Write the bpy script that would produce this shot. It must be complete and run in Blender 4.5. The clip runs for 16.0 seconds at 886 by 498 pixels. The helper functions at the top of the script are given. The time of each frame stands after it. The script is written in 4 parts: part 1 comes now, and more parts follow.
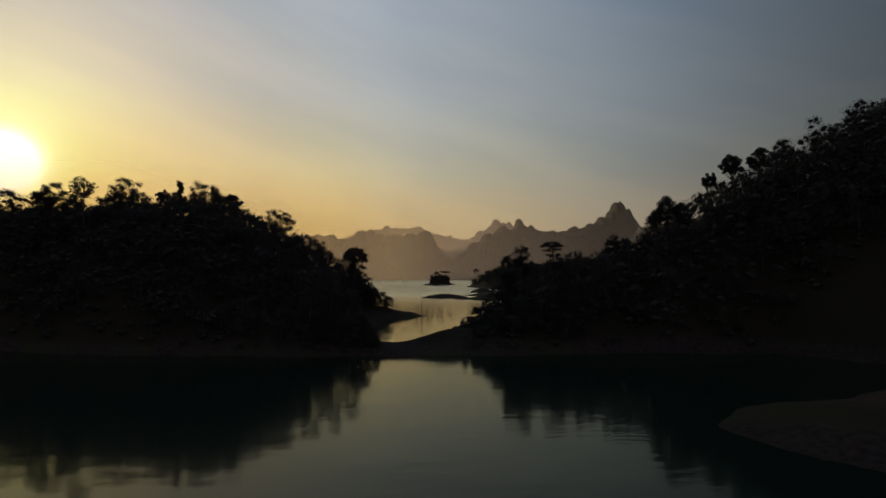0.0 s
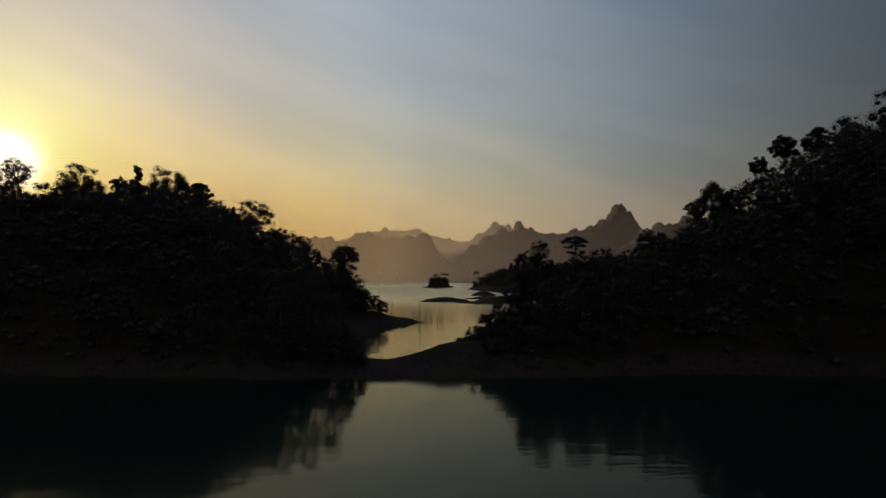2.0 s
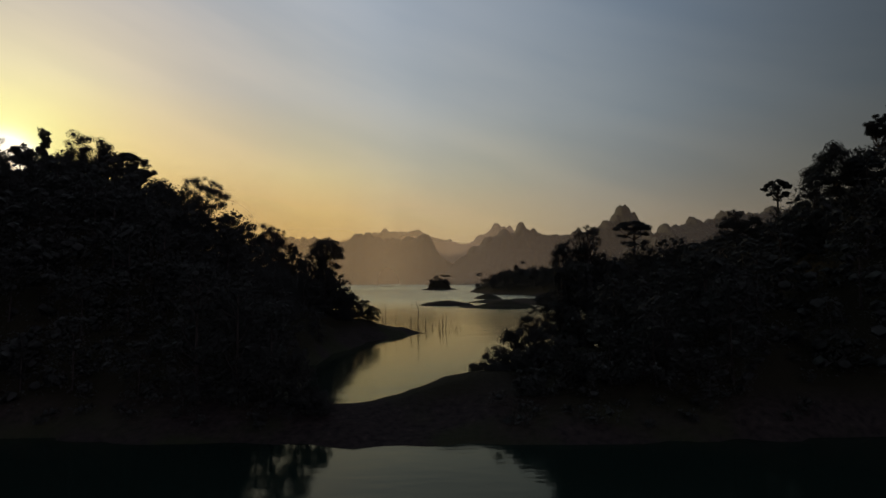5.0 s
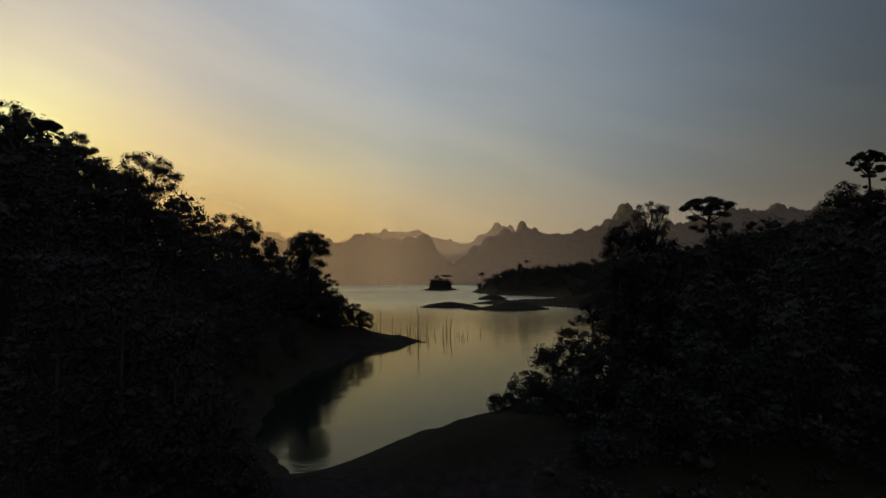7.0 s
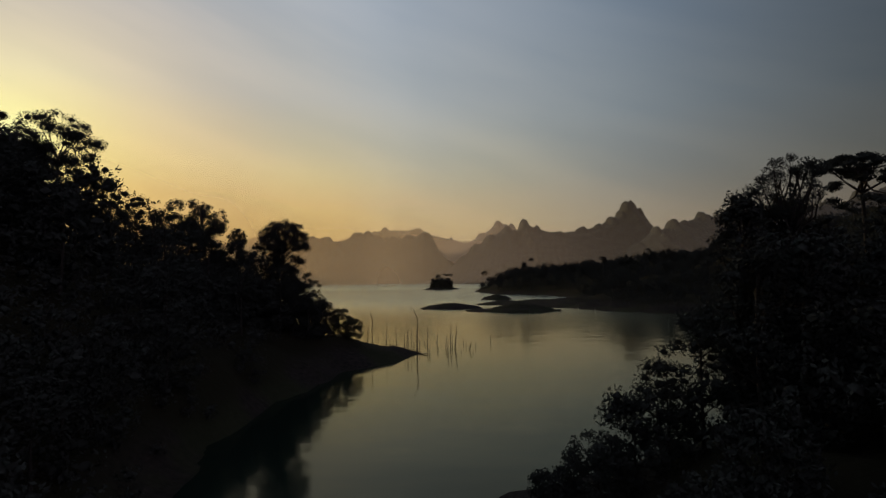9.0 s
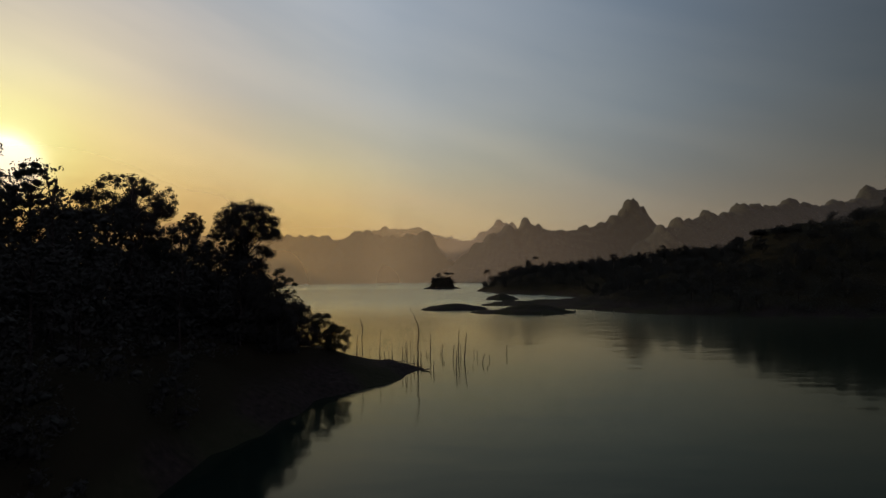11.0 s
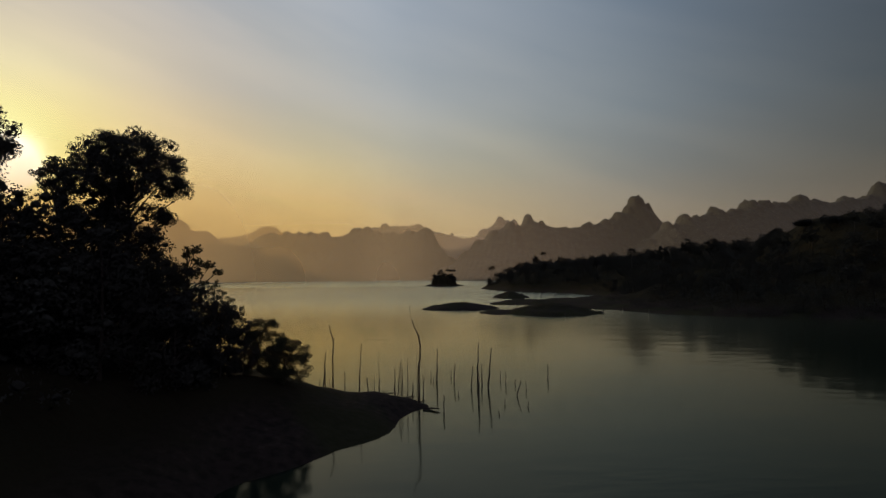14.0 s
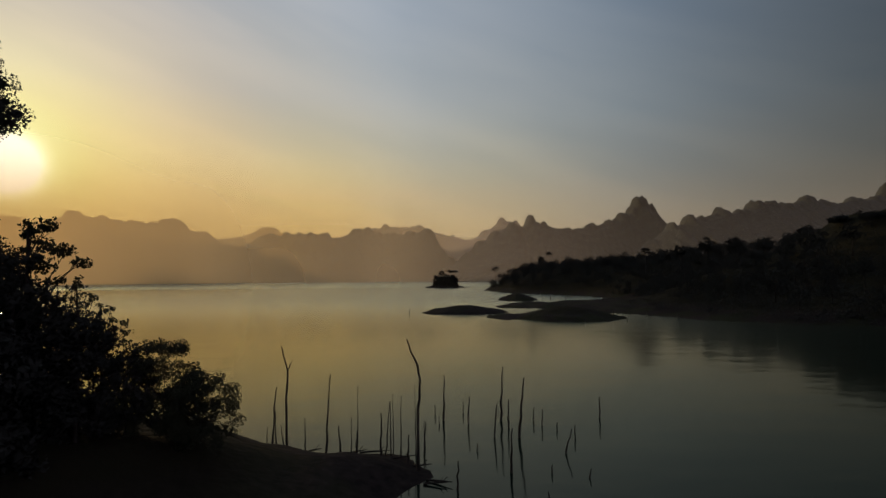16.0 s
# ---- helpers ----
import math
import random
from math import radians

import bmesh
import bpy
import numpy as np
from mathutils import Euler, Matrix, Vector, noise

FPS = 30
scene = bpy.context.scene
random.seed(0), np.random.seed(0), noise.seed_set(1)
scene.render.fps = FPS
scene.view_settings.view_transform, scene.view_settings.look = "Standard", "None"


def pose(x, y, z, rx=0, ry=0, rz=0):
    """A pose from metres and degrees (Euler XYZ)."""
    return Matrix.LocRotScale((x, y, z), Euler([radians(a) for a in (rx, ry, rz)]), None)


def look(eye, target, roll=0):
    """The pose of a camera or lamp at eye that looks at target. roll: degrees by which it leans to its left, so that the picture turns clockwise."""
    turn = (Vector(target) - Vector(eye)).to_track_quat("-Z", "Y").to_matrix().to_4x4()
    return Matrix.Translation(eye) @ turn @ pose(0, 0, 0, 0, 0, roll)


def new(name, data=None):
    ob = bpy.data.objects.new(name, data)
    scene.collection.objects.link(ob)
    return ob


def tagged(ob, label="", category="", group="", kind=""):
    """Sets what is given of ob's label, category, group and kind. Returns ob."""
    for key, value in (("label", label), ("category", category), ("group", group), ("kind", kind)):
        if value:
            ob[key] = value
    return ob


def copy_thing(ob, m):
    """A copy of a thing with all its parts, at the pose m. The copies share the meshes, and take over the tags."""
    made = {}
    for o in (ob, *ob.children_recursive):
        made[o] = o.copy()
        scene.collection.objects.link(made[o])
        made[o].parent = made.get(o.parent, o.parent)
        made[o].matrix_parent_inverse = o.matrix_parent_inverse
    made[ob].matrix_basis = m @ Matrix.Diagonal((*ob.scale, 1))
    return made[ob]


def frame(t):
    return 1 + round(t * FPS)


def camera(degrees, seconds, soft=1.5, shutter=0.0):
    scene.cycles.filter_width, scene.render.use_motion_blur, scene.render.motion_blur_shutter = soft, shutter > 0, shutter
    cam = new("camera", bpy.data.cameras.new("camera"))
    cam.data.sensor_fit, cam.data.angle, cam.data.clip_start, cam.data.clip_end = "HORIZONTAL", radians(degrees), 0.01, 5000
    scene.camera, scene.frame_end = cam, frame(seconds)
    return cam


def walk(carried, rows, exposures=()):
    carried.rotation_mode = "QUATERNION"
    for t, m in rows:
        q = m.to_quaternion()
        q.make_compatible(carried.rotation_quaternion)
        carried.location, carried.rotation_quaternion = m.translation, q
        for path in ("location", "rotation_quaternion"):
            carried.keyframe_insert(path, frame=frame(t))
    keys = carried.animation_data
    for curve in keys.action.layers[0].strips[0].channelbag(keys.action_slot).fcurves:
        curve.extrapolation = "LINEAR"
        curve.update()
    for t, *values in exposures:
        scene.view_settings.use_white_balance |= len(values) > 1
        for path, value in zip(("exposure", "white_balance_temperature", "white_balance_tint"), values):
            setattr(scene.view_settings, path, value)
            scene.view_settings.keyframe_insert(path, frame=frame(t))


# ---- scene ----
cam = camera(76.0, 16.0)
PATH = [
    (0, (4.182, -1.977, 13.429), (4.217, 0.021, 13.519), -0.6),
    (0.5, (4.138, 2.951, 13.381), (4.175, 4.948, 13.474), -0.6),
    (1, (4.084, 7.906, 13.32), (4.122, 9.903, 13.417), -0.6),
    (1.5, (4.003, 12.876, 13.238), (4.043, 14.873, 13.336), -0.6),
    (2, (3.902, 17.86, 13.15), (3.942, 19.858, 13.249), -0.5),
    (2.5, (3.815, 22.831, 13.079), (3.857, 24.828, 13.181), -0.5),
    (3, (3.741, 27.777, 12.976), (3.782, 29.774, 13.08), -0.4),
    (3.5, (3.669, 32.654, 12.946), (3.71, 34.651, 13.051), -0.4),
    (4, (3.67, 37.489, 12.954), (3.71, 39.485, 13.06), -0.3),
    (6.5, (3.468, 62.069, 12.7), (3.505, 64.065, 12.806), -0.6),
    (7, (3.32, 66.976, 12.703), (3.358, 68.973, 12.81), -0.7),
    (7.5, (3.286, 71.9, 12.756), (3.324, 73.897, 12.864), -0.7),
    (8, (3.243, 76.753, 12.812), (3.28, 78.75, 12.919), -0.7),
    (8.5, (3.211, 81.596, 12.835), (3.248, 83.593, 12.939), -0.7),
    (9, (3.102, 86.374, 12.853), (3.138, 88.371, 12.956), -0.8),
    (11.5, (2.254, 110.431, 12.477), (2.29, 112.428, 12.574), -0.7),
    (12, (2.088, 115.214, 12.331), (2.123, 117.212, 12.423), -0.5),
    (12.5, (2.005, 120.018, 12.163), (2.038, 122.016, 12.255), -0.6),
    (13, (1.927, 124.781, 11.99), (1.96, 126.778, 12.084), -0.8),
    (13.5, (1.777, 129.438, 11.745), (1.811, 131.436, 11.84), -0.7),
    (14, (1.613, 134.187, 11.513), (1.647, 136.185, 11.606), -0.6),
    (14.5, (1.479, 138.992, 11.278), (1.512, 140.989, 11.371), -0.6),
    (15, (1.419, 143.689, 11.101), (1.451, 145.686, 11.196), -0.5),
    (15.5, (1.347, 148.022, 11.093), (1.378, 150.02, 11.191), -0.7),
    (16, (1.238, 152.275, 11.145), (1.269, 154.272, 11.243), -0.5),
]
walk(cam, [(t, look(eye, target, roll)) for t, eye, target, roll in PATH])

# ---- world, sun ----
SUN_AZ, SUN_EL = radians(36.9), radians(9.3)
SUN = Vector((-math.sin(SUN_AZ) * math.cos(SUN_EL), math.cos(SUN_AZ) * math.cos(SUN_EL), math.sin(SUN_EL)))


def links(tree):
    """Helpers for a node tree: make a node, join two sockets."""
    def node(kind, operation="", blend_type="", interpolation_type=""):
        n = tree.nodes.new(kind)
        if operation:
            n.operation = operation
        if blend_type:
            n.blend_type = blend_type
        if interpolation_type:
            n.interpolation_type = interpolation_type
        return n

    def join(a, b):
        tree.links.new(a, b)
    return node, join


def ramp_node(node, stops, mode="EASE"):
    r = node("ShaderNodeValToRGB")
    r.color_ramp.interpolation = mode
    while len(r.color_ramp.elements) < len(stops):
        r.color_ramp.elements.new(0.5)
    for e, (p, c) in zip(r.color_ramp.elements, stops):
        e.position = p
        e.color = (*c, 1)
    return r


def make_world():
    world = bpy.data.worlds.new("evening_sky")
    scene.world = world
    world.use_nodes = True
    tree = world.node_tree
    tree.nodes.clear()
    node, join = links(tree)
    out = node("ShaderNodeOutputWorld")
    sky = node("ShaderNodeTexSky")
    sky.sky_type, sky.sun_disc = "NISHITA", False
    sky.sun_elevation, sky.sun_rotation = SUN_EL, -SUN_AZ
    sky.air_density, sky.dust_density, sky.ozone_density = 1.0, 4.0, 1.5
    base = node("ShaderNodeBackground")
    join(sky.outputs[0], base.inputs[0])
    base.inputs[1].default_value = SKY_BASE
    # sunset colours: by the angle from the sun and by the height over the horizon
    coord = node("ShaderNodeTexCoord")
    dot = node("ShaderNodeVectorMath", operation="DOT_PRODUCT")
    join(coord.outputs["Generated"], dot.inputs[0])
    dot.inputs[1].default_value = SUN
    arc = node("ShaderNodeMath", operation="ARCCOSINE")
    join(dot.outputs["Value"], arc.inputs[0])
    turn = node("ShaderNodeMath", operation="DIVIDE")
    join(arc.outputs[0], turn.inputs[0])
    turn.inputs[1].default_value = math.pi
    fall = ramp_node(node, SKY_FALL, "B_SPLINE")
    join(turn.outputs[0], fall.inputs[0])
    xyz = node("ShaderNodeSeparateXYZ")
    join(coord.outputs["Generated"], xyz.inputs[0])
    hue = ramp_node(node, SKY_HUE, "LINEAR")
    join(xyz.outputs[2], hue.inputs[0])
    mul = node("ShaderNodeMixRGB", blend_type="MULTIPLY")
    mul.inputs[0].default_value = 1
    join(fall.outputs[0], mul.inputs[1])
    # the colours fade away from the sun
    fade = ramp_node(node, [(0.13, (0, 0, 0)), (0.21, (0.5, 0.5, 0.5)), (0.33, (1, 1, 1))])
    join(turn.outputs[0], fade.inputs[0])
    dull = node("ShaderNodeMixRGB")
    join(fade.outputs[0], dull.inputs[0])
    join(hue.outputs[0], dull.inputs[1])
    grey = ramp_node(node, SKY_DULL, "LINEAR")
    join(xyz.outputs[2], grey.inputs[0])
    join(grey.outputs[0], dull.inputs[2])
    # unseen sky opposite the sun, made bright and pink to fill the dark foliage
    east = ramp_node(node, [(0.48, (0, 0, 0)), (0.66, (1, 1, 1))])
    join(turn.outputs[0], east.inputs[0])
    pale = node("ShaderNodeMixRGB")
    join(east.outputs[0], pale.inputs[0])
    join(dull.outputs[0], pale.inputs[1])
    pale.inputs[2].default_value = (1.03, 0.95, 1.3, 1)
    join(pale.outputs[0], mul.inputs[2])
    # thin high cloud, drawn out along the horizon
    slant = node("ShaderNodeMapping")
    join(coord.outputs["Generated"], slant.inputs[0])
    slant.inputs["Rotation"].default_value = (0, radians(-19), 0)
    mapping = node("ShaderNodeMapping")
    join(slant.outputs[0], mapping.inputs[0])
    mapping.inputs["Scale"].default_value = (1.2, 1.2, 7.0)
    veil = node("ShaderNodeTexNoise")
    veil.inputs["Scale"].default_value = 1.6
    veil.inputs["Detail"].default_value = 4.0
    join(mapping.outputs[0], veil.inputs[0])
    veil_ramp = ramp_node(node, [(0.3, (0.92, 0.94, 0.96)), (0.7, (1.09, 1.06, 1.03))])
    join(veil.outputs["Fac"], veil_ramp.inputs[0])
    mul2 = node("ShaderNodeMixRGB", blend_type="MULTIPLY")
    mul2.inputs[0].default_value = 1
    join(mul.outputs[0], mul2.inputs[1])
    join(veil_ramp.outputs[0], mul2.inputs[2])
    # the sun's disc, swollen by haze
    disc = ramp_node(node, SKY_DISC, "B_SPLINE")
    scale = node("ShaderNodeMath", operation="MULTIPLY")
    join(arc.outputs[0], scale.inputs[0])
    scale.inputs[1].default_value = 1 / 0.5
    join(scale.outputs[0], disc.inputs[0])
    glow = node("ShaderNodeBackground")
    join(mul2.outputs[0], glow.inputs[0])
    glow.inputs[1].default_value = SKY_GLOW
    sun_bg = node("ShaderNodeBackground")
    join(disc.outputs[0], sun_bg.inputs[0])
    sun_bg.inputs[1].default_value = 1.0
    add, add2 = node("ShaderNodeAddShader"), node("ShaderNodeAddShader")
    join(base.outputs[0], add.inputs[0])
    join(glow.outputs[0], add.inputs[1])
    join(add.outputs[0], add2.inputs[0])
    join(sun_bg.outputs[0], add2.inputs[1])
    join(add2.outputs[0], out.inputs[0])


SKY_BASE, SKY_GLOW = 0.003, 1.05
# the last two stops are the added fill from the unseen back sky
SKY_FALL = [(0.00, (0.550, 0.530, 0.400)), (0.05, (0.490, 0.475, 0.420)), (0.10, (0.435, 0.430, 0.415)), (0.15, (0.430, 0.430, 0.430)), (0.20, (0.385, 0.385, 0.385)), (0.31, (0.195, 0.195, 0.195)), (0.42, (0.062, 0.062, 0.062)), (0.52, (0.04, 0.04, 0.04)), (0.66, (0.06, 0.06, 0.06)), (0.80, (0.38, 0.38, 0.38)), (1.00, (0.55, 0.55, 0.55))]
SKY_DULL = [(0.0, (1.32, 1.03, 0.58)), (0.08, (1.22, 1.06, 0.72)), (0.17, (1.0, 1.03, 0.95)), (0.27, (0.84, 1.0, 1.12)), (0.42, (0.77, 0.97, 1.22)), (1.0, (0.88, 1.05, 1.35))]
SKY_HUE = [(0.0, (1.76, 1.12, 0.34)), (0.08, (1.64, 1.16, 0.39)), (0.17, (1.27, 1.09, 0.60)), (0.3, (0.99, 0.98, 0.91)), (0.45, (0.83, 0.90, 1.0)), (0.7, (0.85, 1.05, 1.4)), (1.0, (0.95, 1.12, 1.5))]
SKY_DISC = [(0.0, (3.6, 3.6, 4.4)), (0.05, (2.6, 2.7, 3.0)), (0.08, (0.75, 0.9, 0.5)), (0.125, (0.26, 0.34, 0.04)), (0.22, (0.2, 0.17, 0.0)), (0.4, (0.15, 0.075, 0.003)),
            (0.62, (0.05, 0.018, 0.0)), (0.8, (0.01, 0.004, 0.0)), (0.9, (0.0, 0.0, 0.0)), (1.0, (0.0, 0.0, 0.0))]
make_world()

sun = new("sun", bpy.data.lights.new("sun", "SUN"))
sun.data.energy, sun.data.angle, sun.data.color = 1.4, radians(1.5), (1.0, 0.72, 0.42)
sun.matrix_world = look(SUN * 3000, (0, 0, 0))


# ---- materials ----
def material(name, build):
    m = bpy.data.materials.new(name)
    m.use_nodes = True
    m.node_tree.nodes.clear()
    node, join = links(m.node_tree)
    out = node("ShaderNodeOutputMaterial")
    build(node, join, out)
    return m


def principled(node, join, out, rough=0.8, spec=0.3):
    p = node("ShaderNodeBsdfPrincipled")
    p.inputs["Roughness"].default_value = rough
    p.inputs["Specular IOR Level"].default_value = spec
    join(p.outputs[0], out.inputs[0])
    return p


def noise_node(node, join, scale, detail=4.0, source="Object", stretch=(1, 1, 1)):
    coord = node("ShaderNodeTexCoord")
    mapping = node("ShaderNodeMapping")
    mapping.inputs["Scale"].default_value = stretch
    join(coord.outputs[source], mapping.inputs[0])
    n = node("ShaderNodeTexNoise")
    n.inputs["Scale"].default_value = scale
    n.inputs["Detail"].default_value = detail
    join(mapping.outputs[0], n.inputs[0])
    return n


def bump(node, join, height, target, strength, distance):
    b = node("ShaderNodeBump")
    b.inputs["Strength"].default_value = strength
    b.inputs["Distance"].default_value = distance
    join(height, b.inputs["Height"])
    join(b.outputs[0], target.inputs["Normal"])


def leaf_material(name, dark, light):
    def build(node, join, out):
        p = principled(node, join, out, 0.9, 0.03)
        island = node("ShaderNodeNewGeometry")
        info = node("ShaderNodeObjectInfo")
        r = ramp_node(node, [(0.0, dark), (1.0, light)])
        join(island.outputs["Random Per Island"], r.inputs[0])
        vary = node("ShaderNodeHueSaturation")
        spread = node("ShaderNodeMapRange")
        spread.inputs["To Min"].default_value, spread.inputs["To Max"].default_value = 0.88, 1.1
        join(info.outputs["Random"], spread.inputs[0])
        join(spread.outputs[0], vary.inputs["Value"])
        join(r.outputs[0], vary.inputs["Color"])
        join(vary.outputs[0], p.inputs["Base Color"])
        # leaf normals bent upward, which evens out light and shade between leaves
        tilt = node("ShaderNodeVectorMath", operation="SCALE")
        join(island.outputs["Normal"], tilt.inputs[0])
        tilt.inputs["Scale"].default_value = 0.25
        lift = node("ShaderNodeVectorMath", operation="ADD")
        join(tilt.outputs[0], lift.inputs[0])
        lift.inputs[1].default_value = (0, 0, 0.8)
        unit = node("ShaderNodeVectorMath", operation="NORMALIZE")
        join(lift.outputs[0], unit.inputs[0])
        join(unit.outputs[0], p.inputs["Normal"])
    return material(name, build)


LEAF = leaf_material("forest_leaf", (0.045, 0.046, 0.04), (0.054, 0.056, 0.048))
LEAF_PALE = leaf_material("shrub_leaf", (0.046, 0.052, 0.03), (0.062, 0.067, 0.04))


def bark(name, dark, light):
    def build(node, join, out):
        p = principled(node, join, out, 0.9, 0.2)
        n = noise_node(node, join, 3.0, 6.0, stretch=(2, 2, 0.35))
        r = ramp_node(node, [(0.3, dark), (0.75, light)])
        join(n.outputs["Fac"], r.inputs[0])
        join(r.outputs[0], p.inputs["Base Color"])
        bump(node, join, n.outputs["Fac"], p, 0.6, 0.04)
    return material(name, build)


BARK = bark("tree_bark", (0.02, 0.016, 0.013), (0.042, 0.035, 0.029))
DEADWOOD = bark("dead_wood", (0.022, 0.018, 0.015), (0.055, 0.048, 0.04))


def build_soil(node, join, out):
    p = principled(node, join, out, 0.95, 0.03)
    fine = noise_node(node, join, 1.6, 8.0)
    wide = noise_node(node, join, 0.09, 3.0)
    r = ramp_node(node, [(0.3, (0.018, 0.015, 0.014)), (0.55, (0.031, 0.025, 0.022)), (0.8, (0.05, 0.04, 0.034))])
    join(fine.outputs["Fac"], r.inputs[0])
    moss = node("ShaderNodeMixRGB")
    edge = ramp_node(node, [(0.45, (0, 0, 0)), (0.62, (0.7, 0.7, 0.7))])
    join(wide.outputs["Fac"], edge.inputs[0])
    join(edge.outputs[0], moss.inputs[0])
    join(r.outputs[0], moss.inputs[1])
    moss.inputs[2].default_value = (0.03, 0.034, 0.016, 1)
    # leaf litter above the bare bank
    geo = node("ShaderNodeNewGeometry")
    xyz = node("ShaderNodeSeparateXYZ")
    join(geo.outputs["Position"], xyz.inputs[0])
    line = node("ShaderNodeMath", operation="MULTIPLY_ADD")
    join(wide.outputs["Fac"], line.inputs[0])
    line.inputs[1].default_value = 3.0
    join(xyz.outputs[2], line.inputs[2])
    high = node("ShaderNodeMapRange")
    high.inputs["From Min"].default_value, high.inputs["From Max"].default_value = 2.8, 4.4
    join(line.outputs[0], high.inputs[0])
    litter = node("ShaderNodeMixRGB")
    join(high.outputs[0], litter.inputs[0])
    join(moss.outputs[0], litter.inputs[1])
    litter.inputs[2].default_value = (0.022, 0.02, 0.012, 1)
    join(litter.outputs[0], p.inputs["Base Color"])
    bump(node, join, fine.outputs["Fac"], p, 0.8, 0.25)


SOIL = material("laterite_soil", build_soil)


def build_rock(node, join, out):
    p = principled(node, join, out, 0.9, 0.2)
    n = noise_node(node, join, 0.03, 8.0, stretch=(1, 1, 0.35))
    fine = noise_node(node, join, 0.25, 6.0)
    geo = node("ShaderNodeNewGeometry")
    xyz = node("ShaderNodeSeparateXYZ")
    join(geo.outputs["Normal"], xyz.inputs[0])
    steep = node("ShaderNodeMath", operation="MULTIPLY_ADD")
    join(n.outputs["Fac"], steep.inputs[0])
    steep.inputs[1].default_value = 0.9
    join(xyz.outputs[2], steep.inputs[2])
    wood = ramp_node(node, [(0.55, (0, 0, 0)), (0.85, (1, 1, 1))])
    join(steep.outputs[0], wood.inputs[0])
    stone = ramp_node(node, [(0.3, (0.05, 0.048, 0.044)), (0.7, (0.095, 0.09, 0.082))])
    join(fine.outputs["Fac"], stone.inputs[0])
    trees = ramp_node(node, [(0.3, (0.035, 0.038, 0.028)), (0.7, (0.055, 0.058, 0.043))])
    join(fine.outputs["Fac"], trees.inputs[0])
    mix = node("ShaderNodeMixRGB")
    join(wood.outputs[0], mix.inputs[0])
    join(stone.outputs[0], mix.inputs[1])
    join(trees.outputs[0], mix.inputs[2])
    join(mix.outputs[0], p.inputs["Base Color"])
    bump(node, join, fine.outputs["Fac"], p, 0.2, 2.0)


ROCK = material("limestone_and_forest", build_rock)


def build_water(node, join, out):
    # olive water under a reflecting surface
    deep = node("ShaderNodeBsdfDiffuse")
    deep.inputs[0].default_value = (0.006, 0.014, 0.011, 1)
    p = node("ShaderNodeBsdfGlossy")
    p.inputs[0].default_value = (1.0, 0.985, 0.78, 1)
    gloss = node("ShaderNodeFresnel")
    gloss.inputs["IOR"].default_value = 1.225
    surface = node("ShaderNodeMixShader")
    join(gloss.outputs[0], surface.inputs[0])
    join(deep.outputs[0], surface.inputs[1])
    join(p.outputs[0], surface.inputs[2])
    join(surface.outputs[0], out.inputs[0])
    swell = noise_node(node, join, 0.10, 2.0, stretch=(1, 1.6, 1))
    chop = noise_node(node, join, 0.8, 3.0, stretch=(0.55, 1.5, 1))
    gust = noise_node(node, join, 0.018, 2.0)
    calm = ramp_node(node, [(0.42, (0.12, 0.12, 0.12)), (0.62, (1, 1, 1))])
    join(gust.outputs["Fac"], calm.inputs[0])
    ripple = node("ShaderNodeMath", operation="MULTIPLY")
    join(chop.outputs["Fac"], ripple.inputs[0])
    join(calm.outputs[0], ripple.inputs[1])
    add = node("ShaderNodeMath", operation="MULTIPLY_ADD")
    join(ripple.outputs[0], add.inputs[0])
    add.inputs[1].default_value = 0.34
    join(swell.outputs["Fac"], add.inputs[2])
    b = node("ShaderNodeBump")
    b.inputs["Strength"].default_value, b.inputs["Distance"].default_value = WATER_BUMP, 0.12
    join(add.outputs[0], b.inputs["Height"])
    join(b.outputs[0], p.inputs["Normal"])
    join(b.outputs[0], gloss.inputs["Normal"])
    # the open lake lies in a light breeze
    geo = node("ShaderNodeNewGeometry")
    xyz = node("ShaderNodeSeparateXYZ")
    join(geo.outputs["Position"], xyz.inputs[0])
    open_lake = node("ShaderNodeMapRange", interpolation_type="SMOOTHSTEP")
    for key, value in (("From Min", 180), ("From Max", 400), ("To Min", WATER_ROUGH[0]), ("To Max", WATER_ROUGH[1])):
        open_lake.inputs[key].default_value = value
    join(xyz.outputs[1], open_lake.inputs[0])
    join(open_lake.outputs[0], p.inputs["Roughness"])
    # wavelets too small to see one by one, steeper out on the open water, leaned towards the camera to mirror brighter
    # sky
    wavelet = noise_node(node, join, 1.3, 2.0)
    centred = node("ShaderNodeVectorMath", operation="SUBTRACT")
    join(wavelet.outputs["Color"], centred.inputs[0])
    centred.inputs[1].default_value = (0.5, 0.5 + WAVE_LEAN, 0.5)
    steep = node("ShaderNodeMapRange", interpolation_type="SMOOTHSTEP")
    for key, value in (("From Min", 280), ("From Max", 480), ("To Min", WAVE_STEEP[0]), ("To Max", WAVE_STEEP[1])):
        steep.inputs[key].default_value = value
    join(xyz.outputs[1], steep.inputs[0])
    scaled = node("ShaderNodeVectorMath", operation="SCALE")
    join(centred.outputs[0], scaled.inputs[0])
    join(steep.outputs[0], scaled.inputs["Scale"])
    up = node("ShaderNodeVectorMath", operation="ADD")
    join(scaled.outputs[0], up.inputs[0])
    up.inputs[1].default_value = (0, 0, 1)
    unit = node("ShaderNodeVectorMath", operation="NORMALIZE")
    join(up.outputs[0], unit.inputs[0])
    join(unit.outputs[0], b.inputs["Normal"])


WATER_ROUGH, WATER_BUMP = (0.09, 0.25), 0.5
WAVE_STEEP, WAVE_LEAN = (0.004, 0.32), 0.22
WATER = material("lake_water", build_water)


